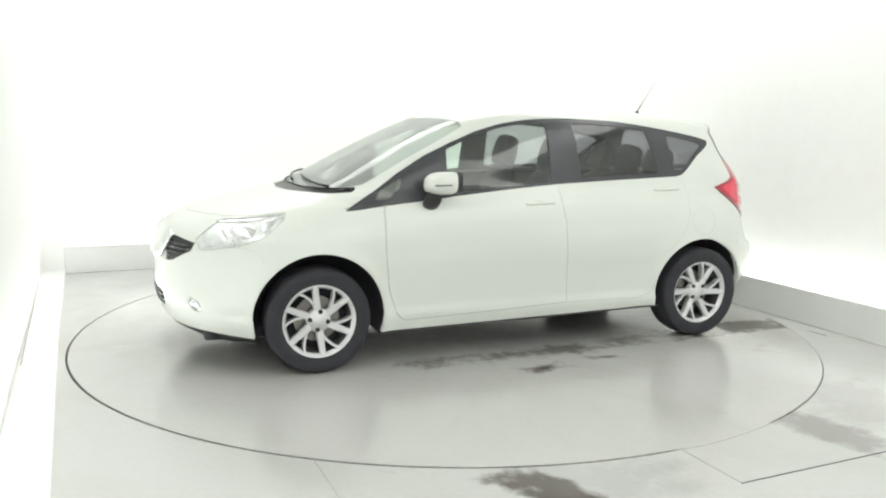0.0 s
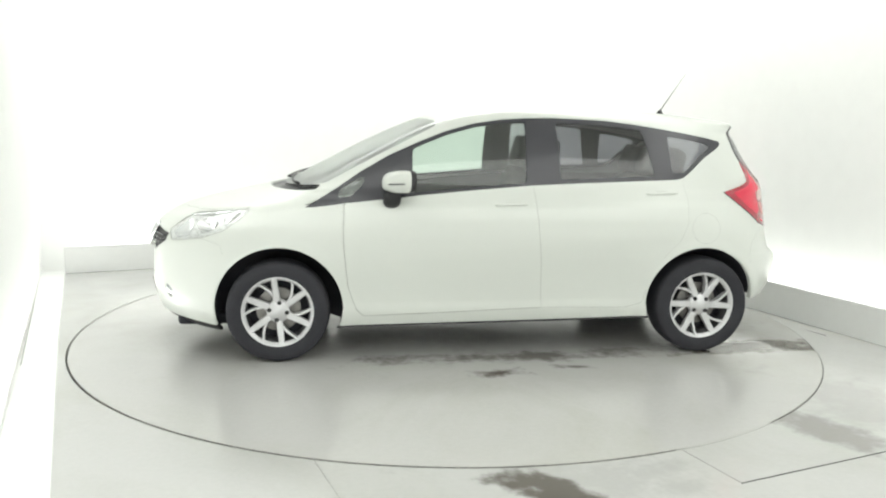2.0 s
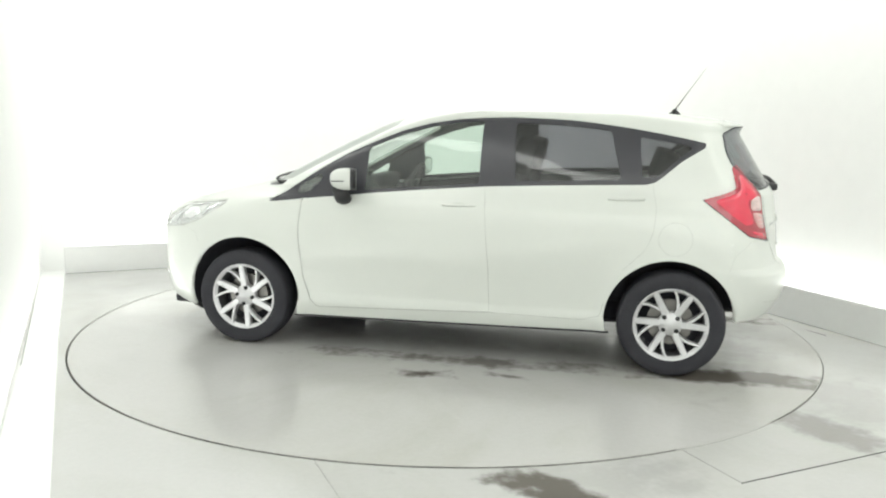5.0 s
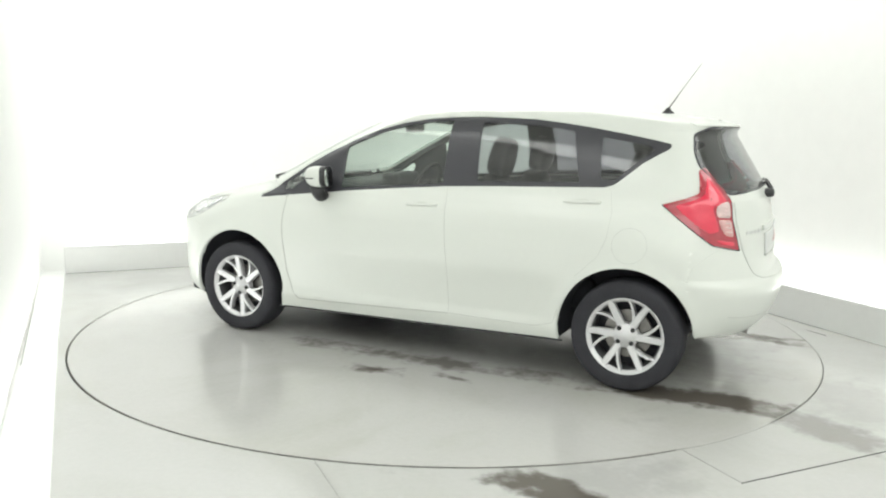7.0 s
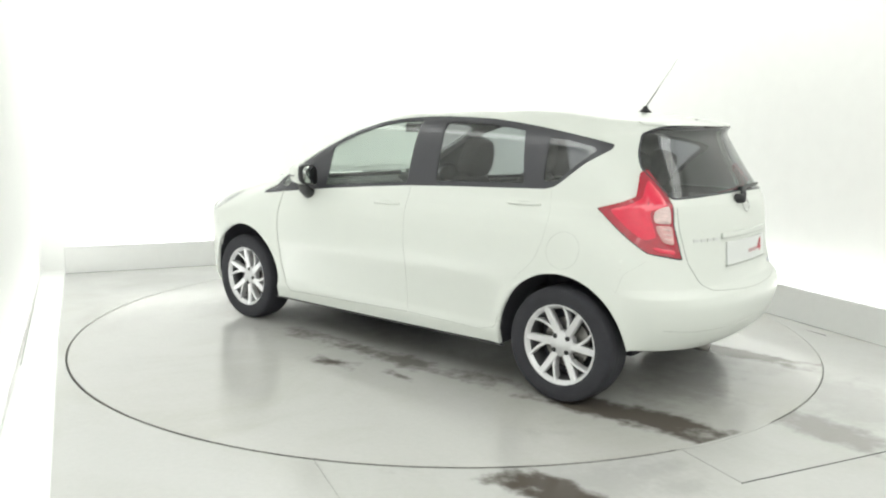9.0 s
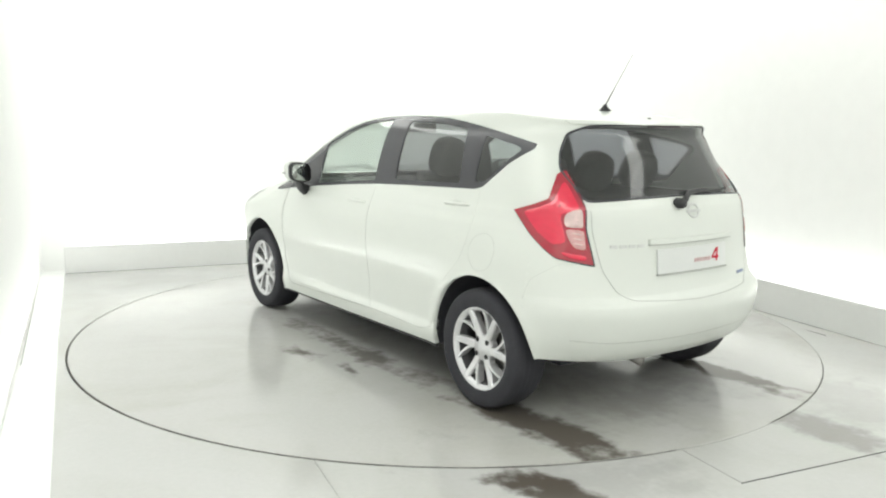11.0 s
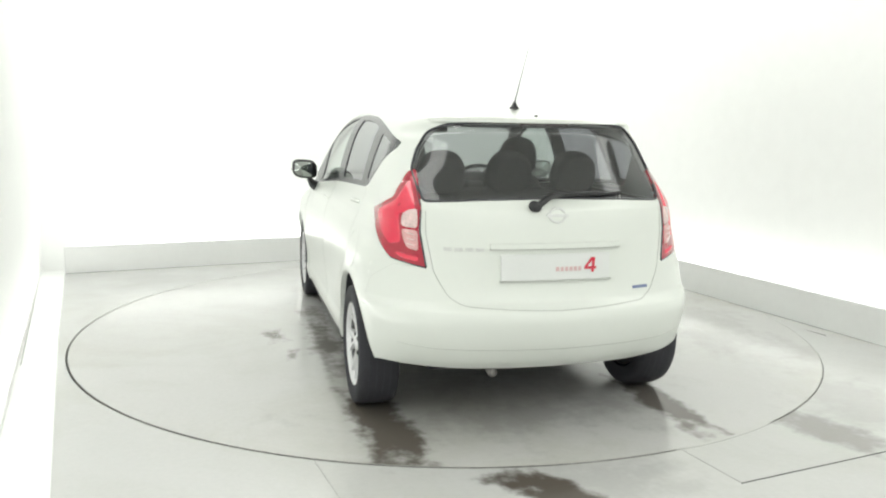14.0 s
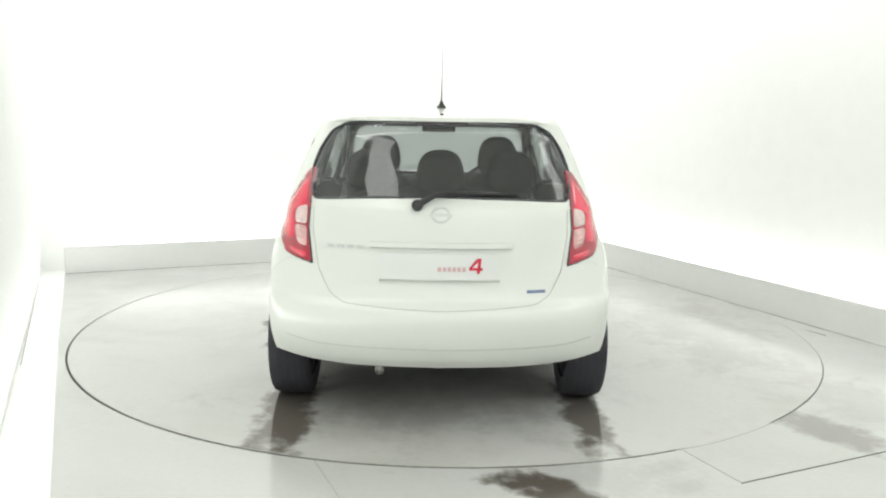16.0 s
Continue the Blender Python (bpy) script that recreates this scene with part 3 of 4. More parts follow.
def build_skin():
    """Cuts the skin into panels: the lines of the grid that lie along a panel's edge are drawn on to it."""
    ws = np.concatenate([np.linspace(0, 1, 64, endpoint=False), np.linspace(1, 2, 230, endpoint=False), np.linspace(2, 3, 65)])
    zs = np.concatenate([np.linspace(0.17, 1.02, 86, endpoint=False), np.linspace(1.02, 1.44, 44, endpoint=False), TOP - 0.09 * np.linspace(1, 0, 26) ** 2])
    w, z = np.meshgrid(ws, zs)
    cw, cz = (w[1:, 1:] + w[:-1, :-1]) / 2, (z[1:, 1:] + z[:-1, :-1]) / 2
    cell = np.full(cw.shape, -1)
    lines = [rounded(line, soft) if soft else line for _, line, soft in REGIONS]
    for i, line in enumerate(lines):
        cell[(cell < 0) & within(cw, cz, line)] = i
    place = skin(w, z)
    done = np.zeros(w.shape, bool)
    padded = np.full((w.shape[0] + 1, w.shape[1] + 1), -2)
    padded[1:-1, 1:-1] = cell
    for i, line in enumerate(lines):
        dense = []
        for a, b in zip(line, np.roll(line, -1, 0)):
            dense += [a + (b - a) * q / 4 for q in range(4)]
        dense = np.array(dense)
        spots = skin(dense[:, 0], dense[:, 1])
        m = padded == i
        inner = m[1:, 1:] | m[:-1, 1:] | m[1:, :-1] | m[:-1, :-1]
        other = (padded != i) & (padded != -2)
        outer = other[1:, 1:] | other[:-1, 1:] | other[1:, :-1] | other[:-1, :-1]
        for r, c in zip(*np.nonzero(inner & outer & ~done)):
            d = ((spots - place[r, c]) ** 2).sum(1)
            q = int(d.argmin())
            if d[q] < 0.028 ** 2:
                keep_w = 0.0 if ws[c] == 0 else 3.0 if ws[c] == 3 else dense[q, 0]
                w[r, c], z[r, c], done[r, c] = keep_w, dense[q, 1], True
    place = skin(w, z)
    e = 1e-4
    dw = skin(np.minimum(w + e, 3), z) - skin(np.maximum(w - e, 0), z)
    dz = skin(w, np.minimum(z + e, TOP)) - skin(w, np.maximum(z - e, 0.17))
    normal = np.cross(dz, dw)
    size = np.linalg.norm(normal, axis=-1, keepdims=True)
    normal = np.where(size > 1e-14, normal / np.maximum(size, 1e-14), (0, 0, 1))
    normal[:, 0, 1] = 0
    normal[:, -1, 1] = 0
    normal /= np.maximum(np.linalg.norm(normal, axis=-1, keepdims=True), 1e-9)
    if normal[40, 150, 1] < 0:
        normal = -normal
    place[:, 0, 1] = 0
    place[:, -1, 1] = 0
    return w, z, place, normal, cell


SW, SZ, PLACE, NORMAL, CELL = build_skin()
NAMES = [r[0] for r in REGIONS]


def panel(names, mat, parent, sides, offset=0.0, depth=0.0, name=None, label="", test=None):
    """A mesh of the panels of that name, on the left (1), the right (-1) or both sides, moved along the normal by offset; depth: its thickness inwards."""
    ids = [i for i, n in enumerate(NAMES) if n in names] + ([-1] if "" in names else [])
    keep = np.isin(CELL, ids)
    if test is not None:
        keep &= test(PLACE[:-1, :-1])
    rows, cols = np.nonzero(keep)
    cn = PLACE.shape[1]
    verts, norms, faces = [], [], []
    for s in sides:
        quads = np.stack([rows * cn + cols, rows * cn + cols + 1, (rows + 1) * cn + cols + 1, (rows + 1) * cn + cols], 1)
        used, back = np.unique(quads, return_inverse=True)
        quads = back.reshape(quads.shape)
        p, nn = PLACE.reshape(-1, 3)[used].copy(), NORMAL.reshape(-1, 3)[used].copy()
        p += nn * offset
        if s < 0:
            p[:, 1] *= -1
            nn[:, 1] *= -1
            quads = quads[:, ::-1]
        base = sum(len(v) for v in verts)
        verts.append(p), norms.append(nn), faces.append(quads + base)
        if depth:
            # a rim that turns inwards along the open edges
            count = {}
            for q in quads:
                for a, b in zip(q, np.roll(q, -1)):
                    count[(a, b)] = count.get((a, b), 0) + 1
            rim = [(a, b) for a, b in count if (b, a) not in count]
            ring = sorted({a for e in rim for a in e})
            num = {a: i for i, a in enumerate(ring)}
            b2 = base + len(p)
            verts.append(p[ring] - nn[ring] * depth), norms.append(nn[ring])
            faces.append(np.array([(base + b, base + a, b2 + num[a], b2 + num[b]) for a, b in rim]))
    v, nn = np.concatenate(verts), np.concatenate(norms)
    polys = []
    for q in np.concatenate(faces):
        t = list(dict.fromkeys(q.tolist()))
        if len(t) > 2:
            polys.append(t)
    title = name or names[0]
    me = bpy.data.meshes.new(title)
    me.from_pydata(v.tolist(), [], polys)
    me.polygons.foreach_set("use_smooth", [True] * len(me.polygons))
    me.validate()
    me.update()
    me.normals_split_custom_set_from_vertices(nn.tolist())
    return part(title, me, mat, parent, label)


def shut_line(text, parent, sides, radius=0.0024, mat=None, sink=0.001, closed=False, name="shut_line"):
    line = rounded(outline(text), 2) if closed else eased(outline(text, False), 8 if text.count("r:") > 5 else 1)
    p = skin(line[:, 0], line[:, 1])
    for s in sides:
        q = p.copy()
        q[:, 1] *= s
        part(name, tube([tuple(v) for v in np.concatenate([q[:-1:2], q[-1:]])], radius, 5), mat or M_SHUT, parent)


car = new("car")
tagged(car, "white five-door compact hatchback standing on the turntable", "car")
body = panel([""], M_PAINT, car, (1, -1), depth=0.03, name="body_shell", label="glossy white painted body shell")
for s in (1, -1):
    fd = panel(["front_door"], M_PAINT, car, (s,), depth=0.02, label="white painted front door")
    rd = panel(["rear_door"], M_PAINT, car, (s,), depth=0.02, label="white painted rear door")
    panel(["fuel_flap"], M_PAINT, car, (s,), depth=0.01) if s > 0 else None
    panel(["window_trim"], M_GLOSSBLACK, car, (s,), -0.003, 0.012, label="black window surround")
    panel(["quarter_light"], M_QUARTER, car, (s,), -0.006, label="small clear front quarter window")
    panel(["front_pane"], M_GLASS, car, (s,), -0.008, label="clear green-tinted side window")
    panel(["rear_pane"], M_PRIVACY, car, (s,), -0.008, label="dark privacy glass side window")
    panel(["quarter_pane"], M_PRIVACY, car, (s,), -0.006, label="dark privacy glass rear quarter window")
    panel(["head_lamp"], M_LAMPBASE, car, (s,), -0.002, 0.01, label="clear headlamp with bright reflector")
    panel(["tail_lamp"], M_RED, car, (s,), 0.004, 0.02, label="red boomerang-shaped tail lamp")
panel(["fuel_flap"], M_PAINT, car, (-1,), name="rear_quarter_patch")
panel(["bonnet"], M_PAINT, car, (1, -1), depth=0.02, label="white painted bonnet")
panel(["front_bumper"], M_PAINT, car, (1, -1), depth=0.02, label="white painted front bumper")
panel(["rear_bumper"], M_PAINT, car, (1, -1), depth=0.03, label="white painted rear bumper")
tailgate = panel(["tailgate"], M_PAINT, car, (1, -1), depth=0.02, label="white painted tailgate")
panel(["rear_glass"], M_REARGLASS, tailgate, (1, -1), -0.003, label="dark rear window")
panel(["windscreen"], M_SCREEN, car, (1, -1), -0.004, label="windscreen whose pale film stands in for reflections of the bright room")
panel(["cowl"], M_BLACK, car, (1, -1), -0.012, 0.01)
for s in (1, -1):
    panel(["grille"], M_BLACK, car, (s,), -0.01, 0.01, label="black mesh beside the chrome grille surround")
panel(["lower_grille"], M_BLACK, car, (1, -1), -0.02, 0.01)
for s in (1, -1):
    panel(["fog_recess"], M_LAMP, car, (s,), -0.012, 0.012, label="fog lamp in a recess")
panel(["lip"], M_BLACK, car, (1, -1), -0.01, 0.02, name="front_lip", label="black plastic chin spoiler")


# ---- wheels ----
def wheel(x, s, turn):
    """Outer face towards y = s; alloy wheel of six broad and six thin spokes."""
    hub = new("wheel")
    hub.parent = car
    hub.matrix_basis = pose(x, s * 0.735, 0.3010, 0, turn, 0 if s > 0 else 180)
    tyre = [(0.205, -0.085), (0.225, -0.094), (0.262, -0.098), (0.288, -0.092), (0.296, -0.075), (0.300, -0.045), (0.3005, 0.0), (0.300, 0.045), (0.296, 0.075), (0.290, 0.092),
            (0.283, 0.0965), (0.262, 0.100), (0.240, 0.0985), (0.222, 0.095), (0.207, 0.090), (0.200, 0.080)]
    part("tyre", mesh_of("tyre", *lathe(tyre, 72), True), M_TYRE, hub, "black rubber tyre with damp tread")
    for g in (-0.05, -0.017, 0.017, 0.05):
        part("tread_groove", mesh_of("tread_groove", *lathe([(0.3006, g - 0.004), (0.3012, g), (0.3006, g + 0.004)], 64), True), M_WELL, hub)
    rim = [(0.196, -0.08), (0.180, -0.05), (0.176, 0.03), (0.186, 0.068), (0.197, 0.082), (0.205, 0.091), (0.2085, 0.090), (0.207, 0.080)]
    part("rim_barrel", mesh_of("rim_barrel", *lathe(rim[:4], 64), True), M_ALLOYDARK, hub)
    part("rim", mesh_of("rim", *lathe(rim[3:], 72), True), M_ALLOY, hub, "bright silver alloy rim")
    part("brake_disc", mesh_of("brake_disc", *lathe([(0.0, 0.005), (0.13, 0.005), (0.13, -0.012), (0.0, -0.012)], 40)), M_STEEL, hub)
    # dark sheet added behind the spokes, so that the openings look shaded
    part("backing", mesh_of("backing", *lathe([(0.0, -0.03), (0.18, -0.03)], 40)), M_WELL, hub)
    part("hub_centre", mesh_of("hub_centre", *lathe([(0.0, 0.076), (0.030, 0.076), (0.034, 0.072), (0.062, 0.066), (0.068, 0.058), (0.068, 0.02)], 40), True), M_ALLOY, hub)
    part("centre_cap", mesh_of("centre_cap", *lathe([(0.0, 0.0795), (0.022, 0.0785), (0.026, 0.076)], 28), True), M_ALLOY, hub)

    def spoke(a, w0, w1, r0, r1, lean=0.0):
        bm = bmesh.new()
        rows = []
        for t in (0, 0.35, 0.7, 1.0):
            r, w = r0 + (r1 - r0) * t, w0 + (w1 - w0) * t
            y = 0.066 + 0.016 * t ** 1.5
            b = a + lean * (1 - t)
            c, sn = math.cos(b), math.sin(b)
            row = []
            for off, dy in ((-w, -0.008), (-w * 0.7, 0), (w * 0.7, 0), (w, -0.008), (w * 0.8, -0.045), (-w * 0.8, -0.045)):
                row.append(bm.verts.new((r * c - off * sn, y + dy, r * sn + off * c)))
            rows.append(row)
        for p, q in zip(rows, rows[1:]):
            for i in range(6):
                bm.faces.new((p[i], p[(i + 1) % 6], q[(i + 1) % 6], q[i]))
        bmesh.ops.recalc_face_normals(bm, faces=bm.faces)
        return bm

    for i in range(6):
        a = 2 * math.pi * i / 6
        part("spoke", spoke(a, 0.0225, 0.0175, 0.045, 0.197), M_ALLOY, hub)
        part("thin_spoke", spoke(a - radians(29), 0.0095, 0.0085, 0.092, 0.197, radians(20)), M_ALLOY, hub)
    for i in range(4):
        a = math.pi / 4 + math.pi / 2 * i
        v, f = lathe([(0.0, 0.0745), (0.008, 0.0745), (0.010, 0.071), (0.0125, 0.0715), (0.0135, 0.064)], 14)
        v = [(p[0] + 0.051 * math.cos(a), p[1], p[2] + 0.051 * math.sin(a)) for p in v]
        part("wheel_bolt", mesh_of("wheel_bolt", v, f, True), M_BLACK, hub)
    return hub


WHEELS = [wheel(1.30, 1, 36), wheel(-1.30, 1, -3), wheel(1.30, -1, 20), wheel(-1.30, -1, 35)]


def wheel_well(ax, az, ar, s):
    low, high = (-20, 198) if ax > 0 else (-10, 172)
    verts, faces = [], []
    n = 28
    for i in range(n + 1):
        a = radians(low + (high - low) * i / n)
        for y in (0.815, 0.79, 0.52):
            r = ar - 0.001 if y > 0.8 else ar + 0.004
            x, z = ax + r * math.cos(a), az + r * math.sin(a)
            if y > 0.7:
                y = min(y, float(skin(w_of_x(x, max(z, 0.18)), max(z, 0.18))[1]) - (0.006 if y > 0.8 else 0.03))
            verts.append((x, s * y, z))
    for i in range(n):
        for k in range(2):
            faces.append((i * 3 + k, i * 3 + k + 1, i * 3 + k + 4, i * 3 + k + 3))
    c = len(verts)
    verts.append((ax, s * 0.52, az))
    faces += [(i * 3 + 2, c, (i + 1) * 3 + 2) for i in range(n)]
    part("wheel_arch_liner", mesh_of("wheel_arch_liner", verts, faces, True), M_WELL, car)


for arch in ARCHES:
    for s in (1, -1):
        wheel_well(*arch, s)
part("underbody", box_bm(-1.55, 1.80, -0.50, 0.50, 0.21, 0.30, 0.03), M_WELL, car, "dark underbody")
part("underbody_middle", box_bm(-0.90, 0.90, -0.77, 0.77, 0.215, 0.27, 0.02), M_WELL, car)
part("rear_valance", box_bm(-1.80, -1.5, -0.50, 0.50, 0.335, 0.37, 0.01), M_WELL, car)
part("front_undertray", box_bm(1.40, 1.90, -0.62, 0.62, 0.185, 0.25, 0.02), M_WELL, car)


# ---- the car's details ----
for s in (1, -1):
    shut_line("0.915,0.935 0.920,0.80 0.920,0.687 0.895,0.448 0.850,0.315 0.806,0.272 0.30,0.288 -0.268,0.308", car, (s,), 0.0030)
    shut_line("-0.215,1.035 -0.255,0.60 -0.268,0.308 -0.80,0.300 -0.905,0.330 -0.925,0.41", car, (s,), 0.0016)
    shut_line("-1.02,0.60 -1.14,0.72 -1.18,0.82 -1.19,0.95 -1.165,1.075", car, (s,), 0.0009)
    shut_line("r:0.575,0.775 -1.72,0.780 -1.62,0.70 -1.60,0.62", car, (s,), 0.0007)
    shut_line("f:0.42,0.700 f:0.52,0.694 1.72,0.730 1.62,0.70 1.60,0.64", car, (s,), 0.0008)
    shut_line("1.45,0.900 1.62,0.880 1.78,0.868 f:0.45,0.872 f:0.0,0.86", car, (s,), 0.002)
    shut_line("r:0.572,1.02 r:0.575,0.92 r:0.545,0.75 r:0.49,0.65 r:0.43,0.615 r:0.2,0.600 r:0.0,0.593", tailgate, (s,), 0.0024)
    shut_line("r:0.595,1.19 r:0.590,1.03 r:0.598,0.93 r:0.577,0.775", car, (s,), 0.0055, M_GLOSSBLACK, name="lamp_edge")
    shut_line("-1.440,1.003 -1.700,0.806 r:0.575,0.772", car, (s,), 0.0045, M_GLOSSBLACK, name="lamp_edge")
    # grey rod along the bumper's fold draws the soft shading of its step
    shut_line("r:0.0,0.415 r:0.55,0.425 r:0.70,0.44", car, (s,), 0.002, name="bumper_crease")
shut_line(FLAP, car, (1,), 0.0010, closed=True)
for s in (1, -1):
    shut_line("0.96,0.206 0.4,0.214 -0.4,0.226 -0.96,0.236", car, (s,), 0.006, M_BLACK, name="sill_edge")


def on_skin(x, z, out=0.0):
    p = skin(w_of_x(x, z), z)
    return Vector((p[0], p[1] + out, p[2]))


def on_tail(y, z, out=0.0):
    p = skin(w_of_y(abs(y), z), z)
    return Vector((p[0] - out, math.copysign(p[1], y), p[2]))


def lens_piece(name, text, mat, parent, s, out=0.006, label=""):
    """A lens laid on the skin inside an outline: a raised patch with thickness."""
    line = rounded(outline(text, True, 0.012), 2)
    mid = line.mean(0)
    rings = [line, mid + (line - mid) * 0.86, mid + (line - mid) * 0.5, np.repeat(mid[None], len(line), 0)]
    lift = [0.001, out, out + 0.002, out + 0.003]
    verts, faces, n = [], [], len(line)
    for ring, h in zip(rings, lift):
        e = 1e-3
        p = skin(ring[:, 0], ring[:, 1])
        dw, dz = skin(ring[:, 0] + e, ring[:, 1]) - skin(ring[:, 0] - e, ring[:, 1]), skin(ring[:, 0], ring[:, 1] + e) - skin(ring[:, 0], ring[:, 1] - e)
        nn = np.cross(dz, dw)
        nn /= np.linalg.norm(nn, axis=1, keepdims=True)
        nn *= np.sign((nn * (p - np.array([0, 0, 0.7]))).sum(1, keepdims=True))
        q = p + nn * h
        q[:, 1] *= s
        verts += q.tolist()
    for k in range(len(rings) - 1):
        for i in range(n):
            j = (i + 1) % n
            f = (k * n + i, k * n + j, (k + 1) * n + j, (k + 1) * n + i)
            faces.append(f if s > 0 else f[::-1])
    me = mesh_of(name, verts, faces, True)
    bm = bmesh.new()
    bm.from_mesh(me)
    bmesh.ops.remove_doubles(bm, verts=bm.verts, dist=1e-5)
    bmesh.ops.recalc_face_normals(bm, faces=bm.faces)
    bm.to_mesh(me)
    bm.free()
    return part(name, me, mat, parent, label)


LAMPS = {s: [o for o in car.children if o.name.startswith("tail_lamp")][0 if s > 0 else 1] for s in (1, -1)}
HEADS = {s: [o for o in car.children if o.name.startswith("head_lamp")][0 if s > 0 else 1] for s in (1, -1)}
for s in (1, -1):
    lens_piece("upper_lens", "r:0.600,1.160 r:0.612,1.150 -1.634,1.060 -1.580,1.030 -1.480,1.000 -1.590,0.912 -1.68,0.850 r:0.668,0.865 r:0.672,1.000 r:0.604,1.020", M_REDLIGHT, LAMPS[s], s, 0.006, "bright red upper lens")
    lens_piece("reverse_lens", "r:0.600,1.030 r:0.645,1.020 r:0.664,0.995 r:0.667,0.942 r:0.604,0.938", M_CLEARLENS, LAMPS[s], s, 0.009, "ribbed clear lens")
    lens_piece("fog_lens", "r:0.603,0.933 r:0.667,0.938 r:0.664,0.90 r:0.650,0.850 r:0.602,0.838", M_PINKLENS, LAMPS[s], s, 0.009, "smoked pink lens")
    for z in (0.995, 0.975, 0.955, 0.915, 0.892, 0.869):
        lens_piece("lens_rib", "r:0.608,%.3f r:0.640,%.3f r:0.654,%.3f r:0.654,%.3f r:0.640,%.3f r:0.608,%.3f" % (z, z + 0.004, z + 0.010, z + 0.003, z - 0.003, z - 0.007), M_CLEARLENS, LAMPS[s], s, 0.0125)
    lens_piece("lower_lens", "r:0.596,0.818 r:0.655,0.825 r:0.67,0.832 -1.70,0.835 -1.735,0.808 r:0.60,0.792", M_REDLIGHT, LAMPS[s], s, 0.005)
    lens_piece("projector_lens", "1.735,0.835 1.66,0.84 1.625,0.815 1.66,0.775 1.735,0.775 1.765,0.805", M_CHROME, HEADS[s], s, 0.006, "bright round projector lens")
    lens_piece("side_reflector", "1.60,0.855 1.50,0.876 1.54,0.835 1.60,0.80", M_LAMP, HEADS[s], s, 0.005)
    lens_piece("main_reflector", "1.90,0.755 1.80,0.83 1.775,0.80 1.79,0.745 1.88,0.722", M_LAMP, HEADS[s], s, 0.005)
    lens_piece("lamp_strip", "1.82,0.845 1.64,0.862 1.50,0.884 1.64,0.853 1.80,0.838", M_LAMP, HEADS[s], s, 0.003)
    lens_piece("fog_lamp", "f:0.585,0.42 f:0.63,0.405 f:0.63,0.375 f:0.60,0.365 f:0.575,0.395", M_CHROME, car, s, 0.002)
    shut_line("1.93,0.755 1.86,0.812 1.78,0.856 1.62,0.873 1.455,0.893 1.475,0.862 1.60,0.775 1.72,0.735 1.91,0.702", HEADS[s], (s,), 0.0022, closed=True, name="lamp_seal")
    # chrome wing of the grille
    line = outline("f:0.36,0.775 f:0.37,0.74 f:0.345,0.69 f:0.30,0.642 f:0.18,0.622 f:0.0,0.618", False)
    p = skin(line[:, 0], line[:, 1])
    p[:, 0] += 0.004
    p[:, 1] *= s
    # chrome made broader to carry the glare over the grille's middle
    part("grille_trim", tube([tuple(v) for v in p[::3]], 0.022, 8), M_CHROME, car, "broad chrome grille surround")
for s in (1, -1):
    for z, far in ((0.645, 0.46), (0.67, 0.52), (0.695, 0.57), (0.72, 0.58)):
        pts = [skin(w_of_y(y, z, False), z) * np.array([1, s, 1]) for y in np.linspace(0.36, far, 9)]
        part("grille_bar", tube([tuple(v) for v in pts], 0.0035, 5), M_GLOSSBLACK, car)
for z in (0.345, 0.375, 0.405):
    pts = [skin(w_of_y(abs(y), z, False), z) * np.array([1, 1 if y >= 0 else -1, 1]) for y in np.linspace(-0.27, 0.27, 25)]
    part("grille_bar", tube([tuple(v) for v in pts], 0.006, 5), M_BLACK, car)


# door handles
def handle(x0, x1, z, s):
    pts, n = [], 12
    for i in range(n + 1):
        t = i / n
        x = x0 + (x1 - x0) * t
        out = -0.001 + 0.006 * min(1, 5 * min(t, 1 - t))
        p = on_skin(x, z + 0.004 * t, out)
        pts.append((p.x, s * p.y, p.z))
    part("door_handle", tube(pts, [0.005] + [0.0075] * (n - 1) + [0.005], 8), M_PAINT, car, "white pull handle")
    cup = on_skin((x0 + x1) / 2, z, -0.006)
    v, f = lathe([(0.0, 0.0070), (0.022, 0.0068), (0.030, 0.0045)], 24)
    part("handle_cup", mesh_of("handle_cup", [(q[0] * 1.5 + cup.x, s * (cup.y + q[1]), q[2] * 0.8 + cup.z) for q in v], f, True), M_PAINT, car)


for s in (1, -1):
    handle(0.03, -0.175, 0.925, s)
    handle(-0.92, -1.125, 0.992, s)


# mirrors
def blob(points, name):
    verts, faces = [], []
    n = len(points[0])
    for r in points:
        verts += r
    for k in range(len(points) - 1):
        for i in range(n):
            j = (i + 1) % n
            faces.append((k * n + i, k * n + j, (k + 1) * n + j, (k + 1) * n + i))
    faces += [tuple(range(n)), tuple((len(points) - 1) * n + i for i in range(n))]
    me = mesh_of(name, verts, faces, True)
    bm = bmesh.new()
    bm.from_mesh(me)
    bmesh.ops.recalc_face_normals(bm, faces=bm.faces)
    bm.to_mesh(me)
    bm.free()
    return me


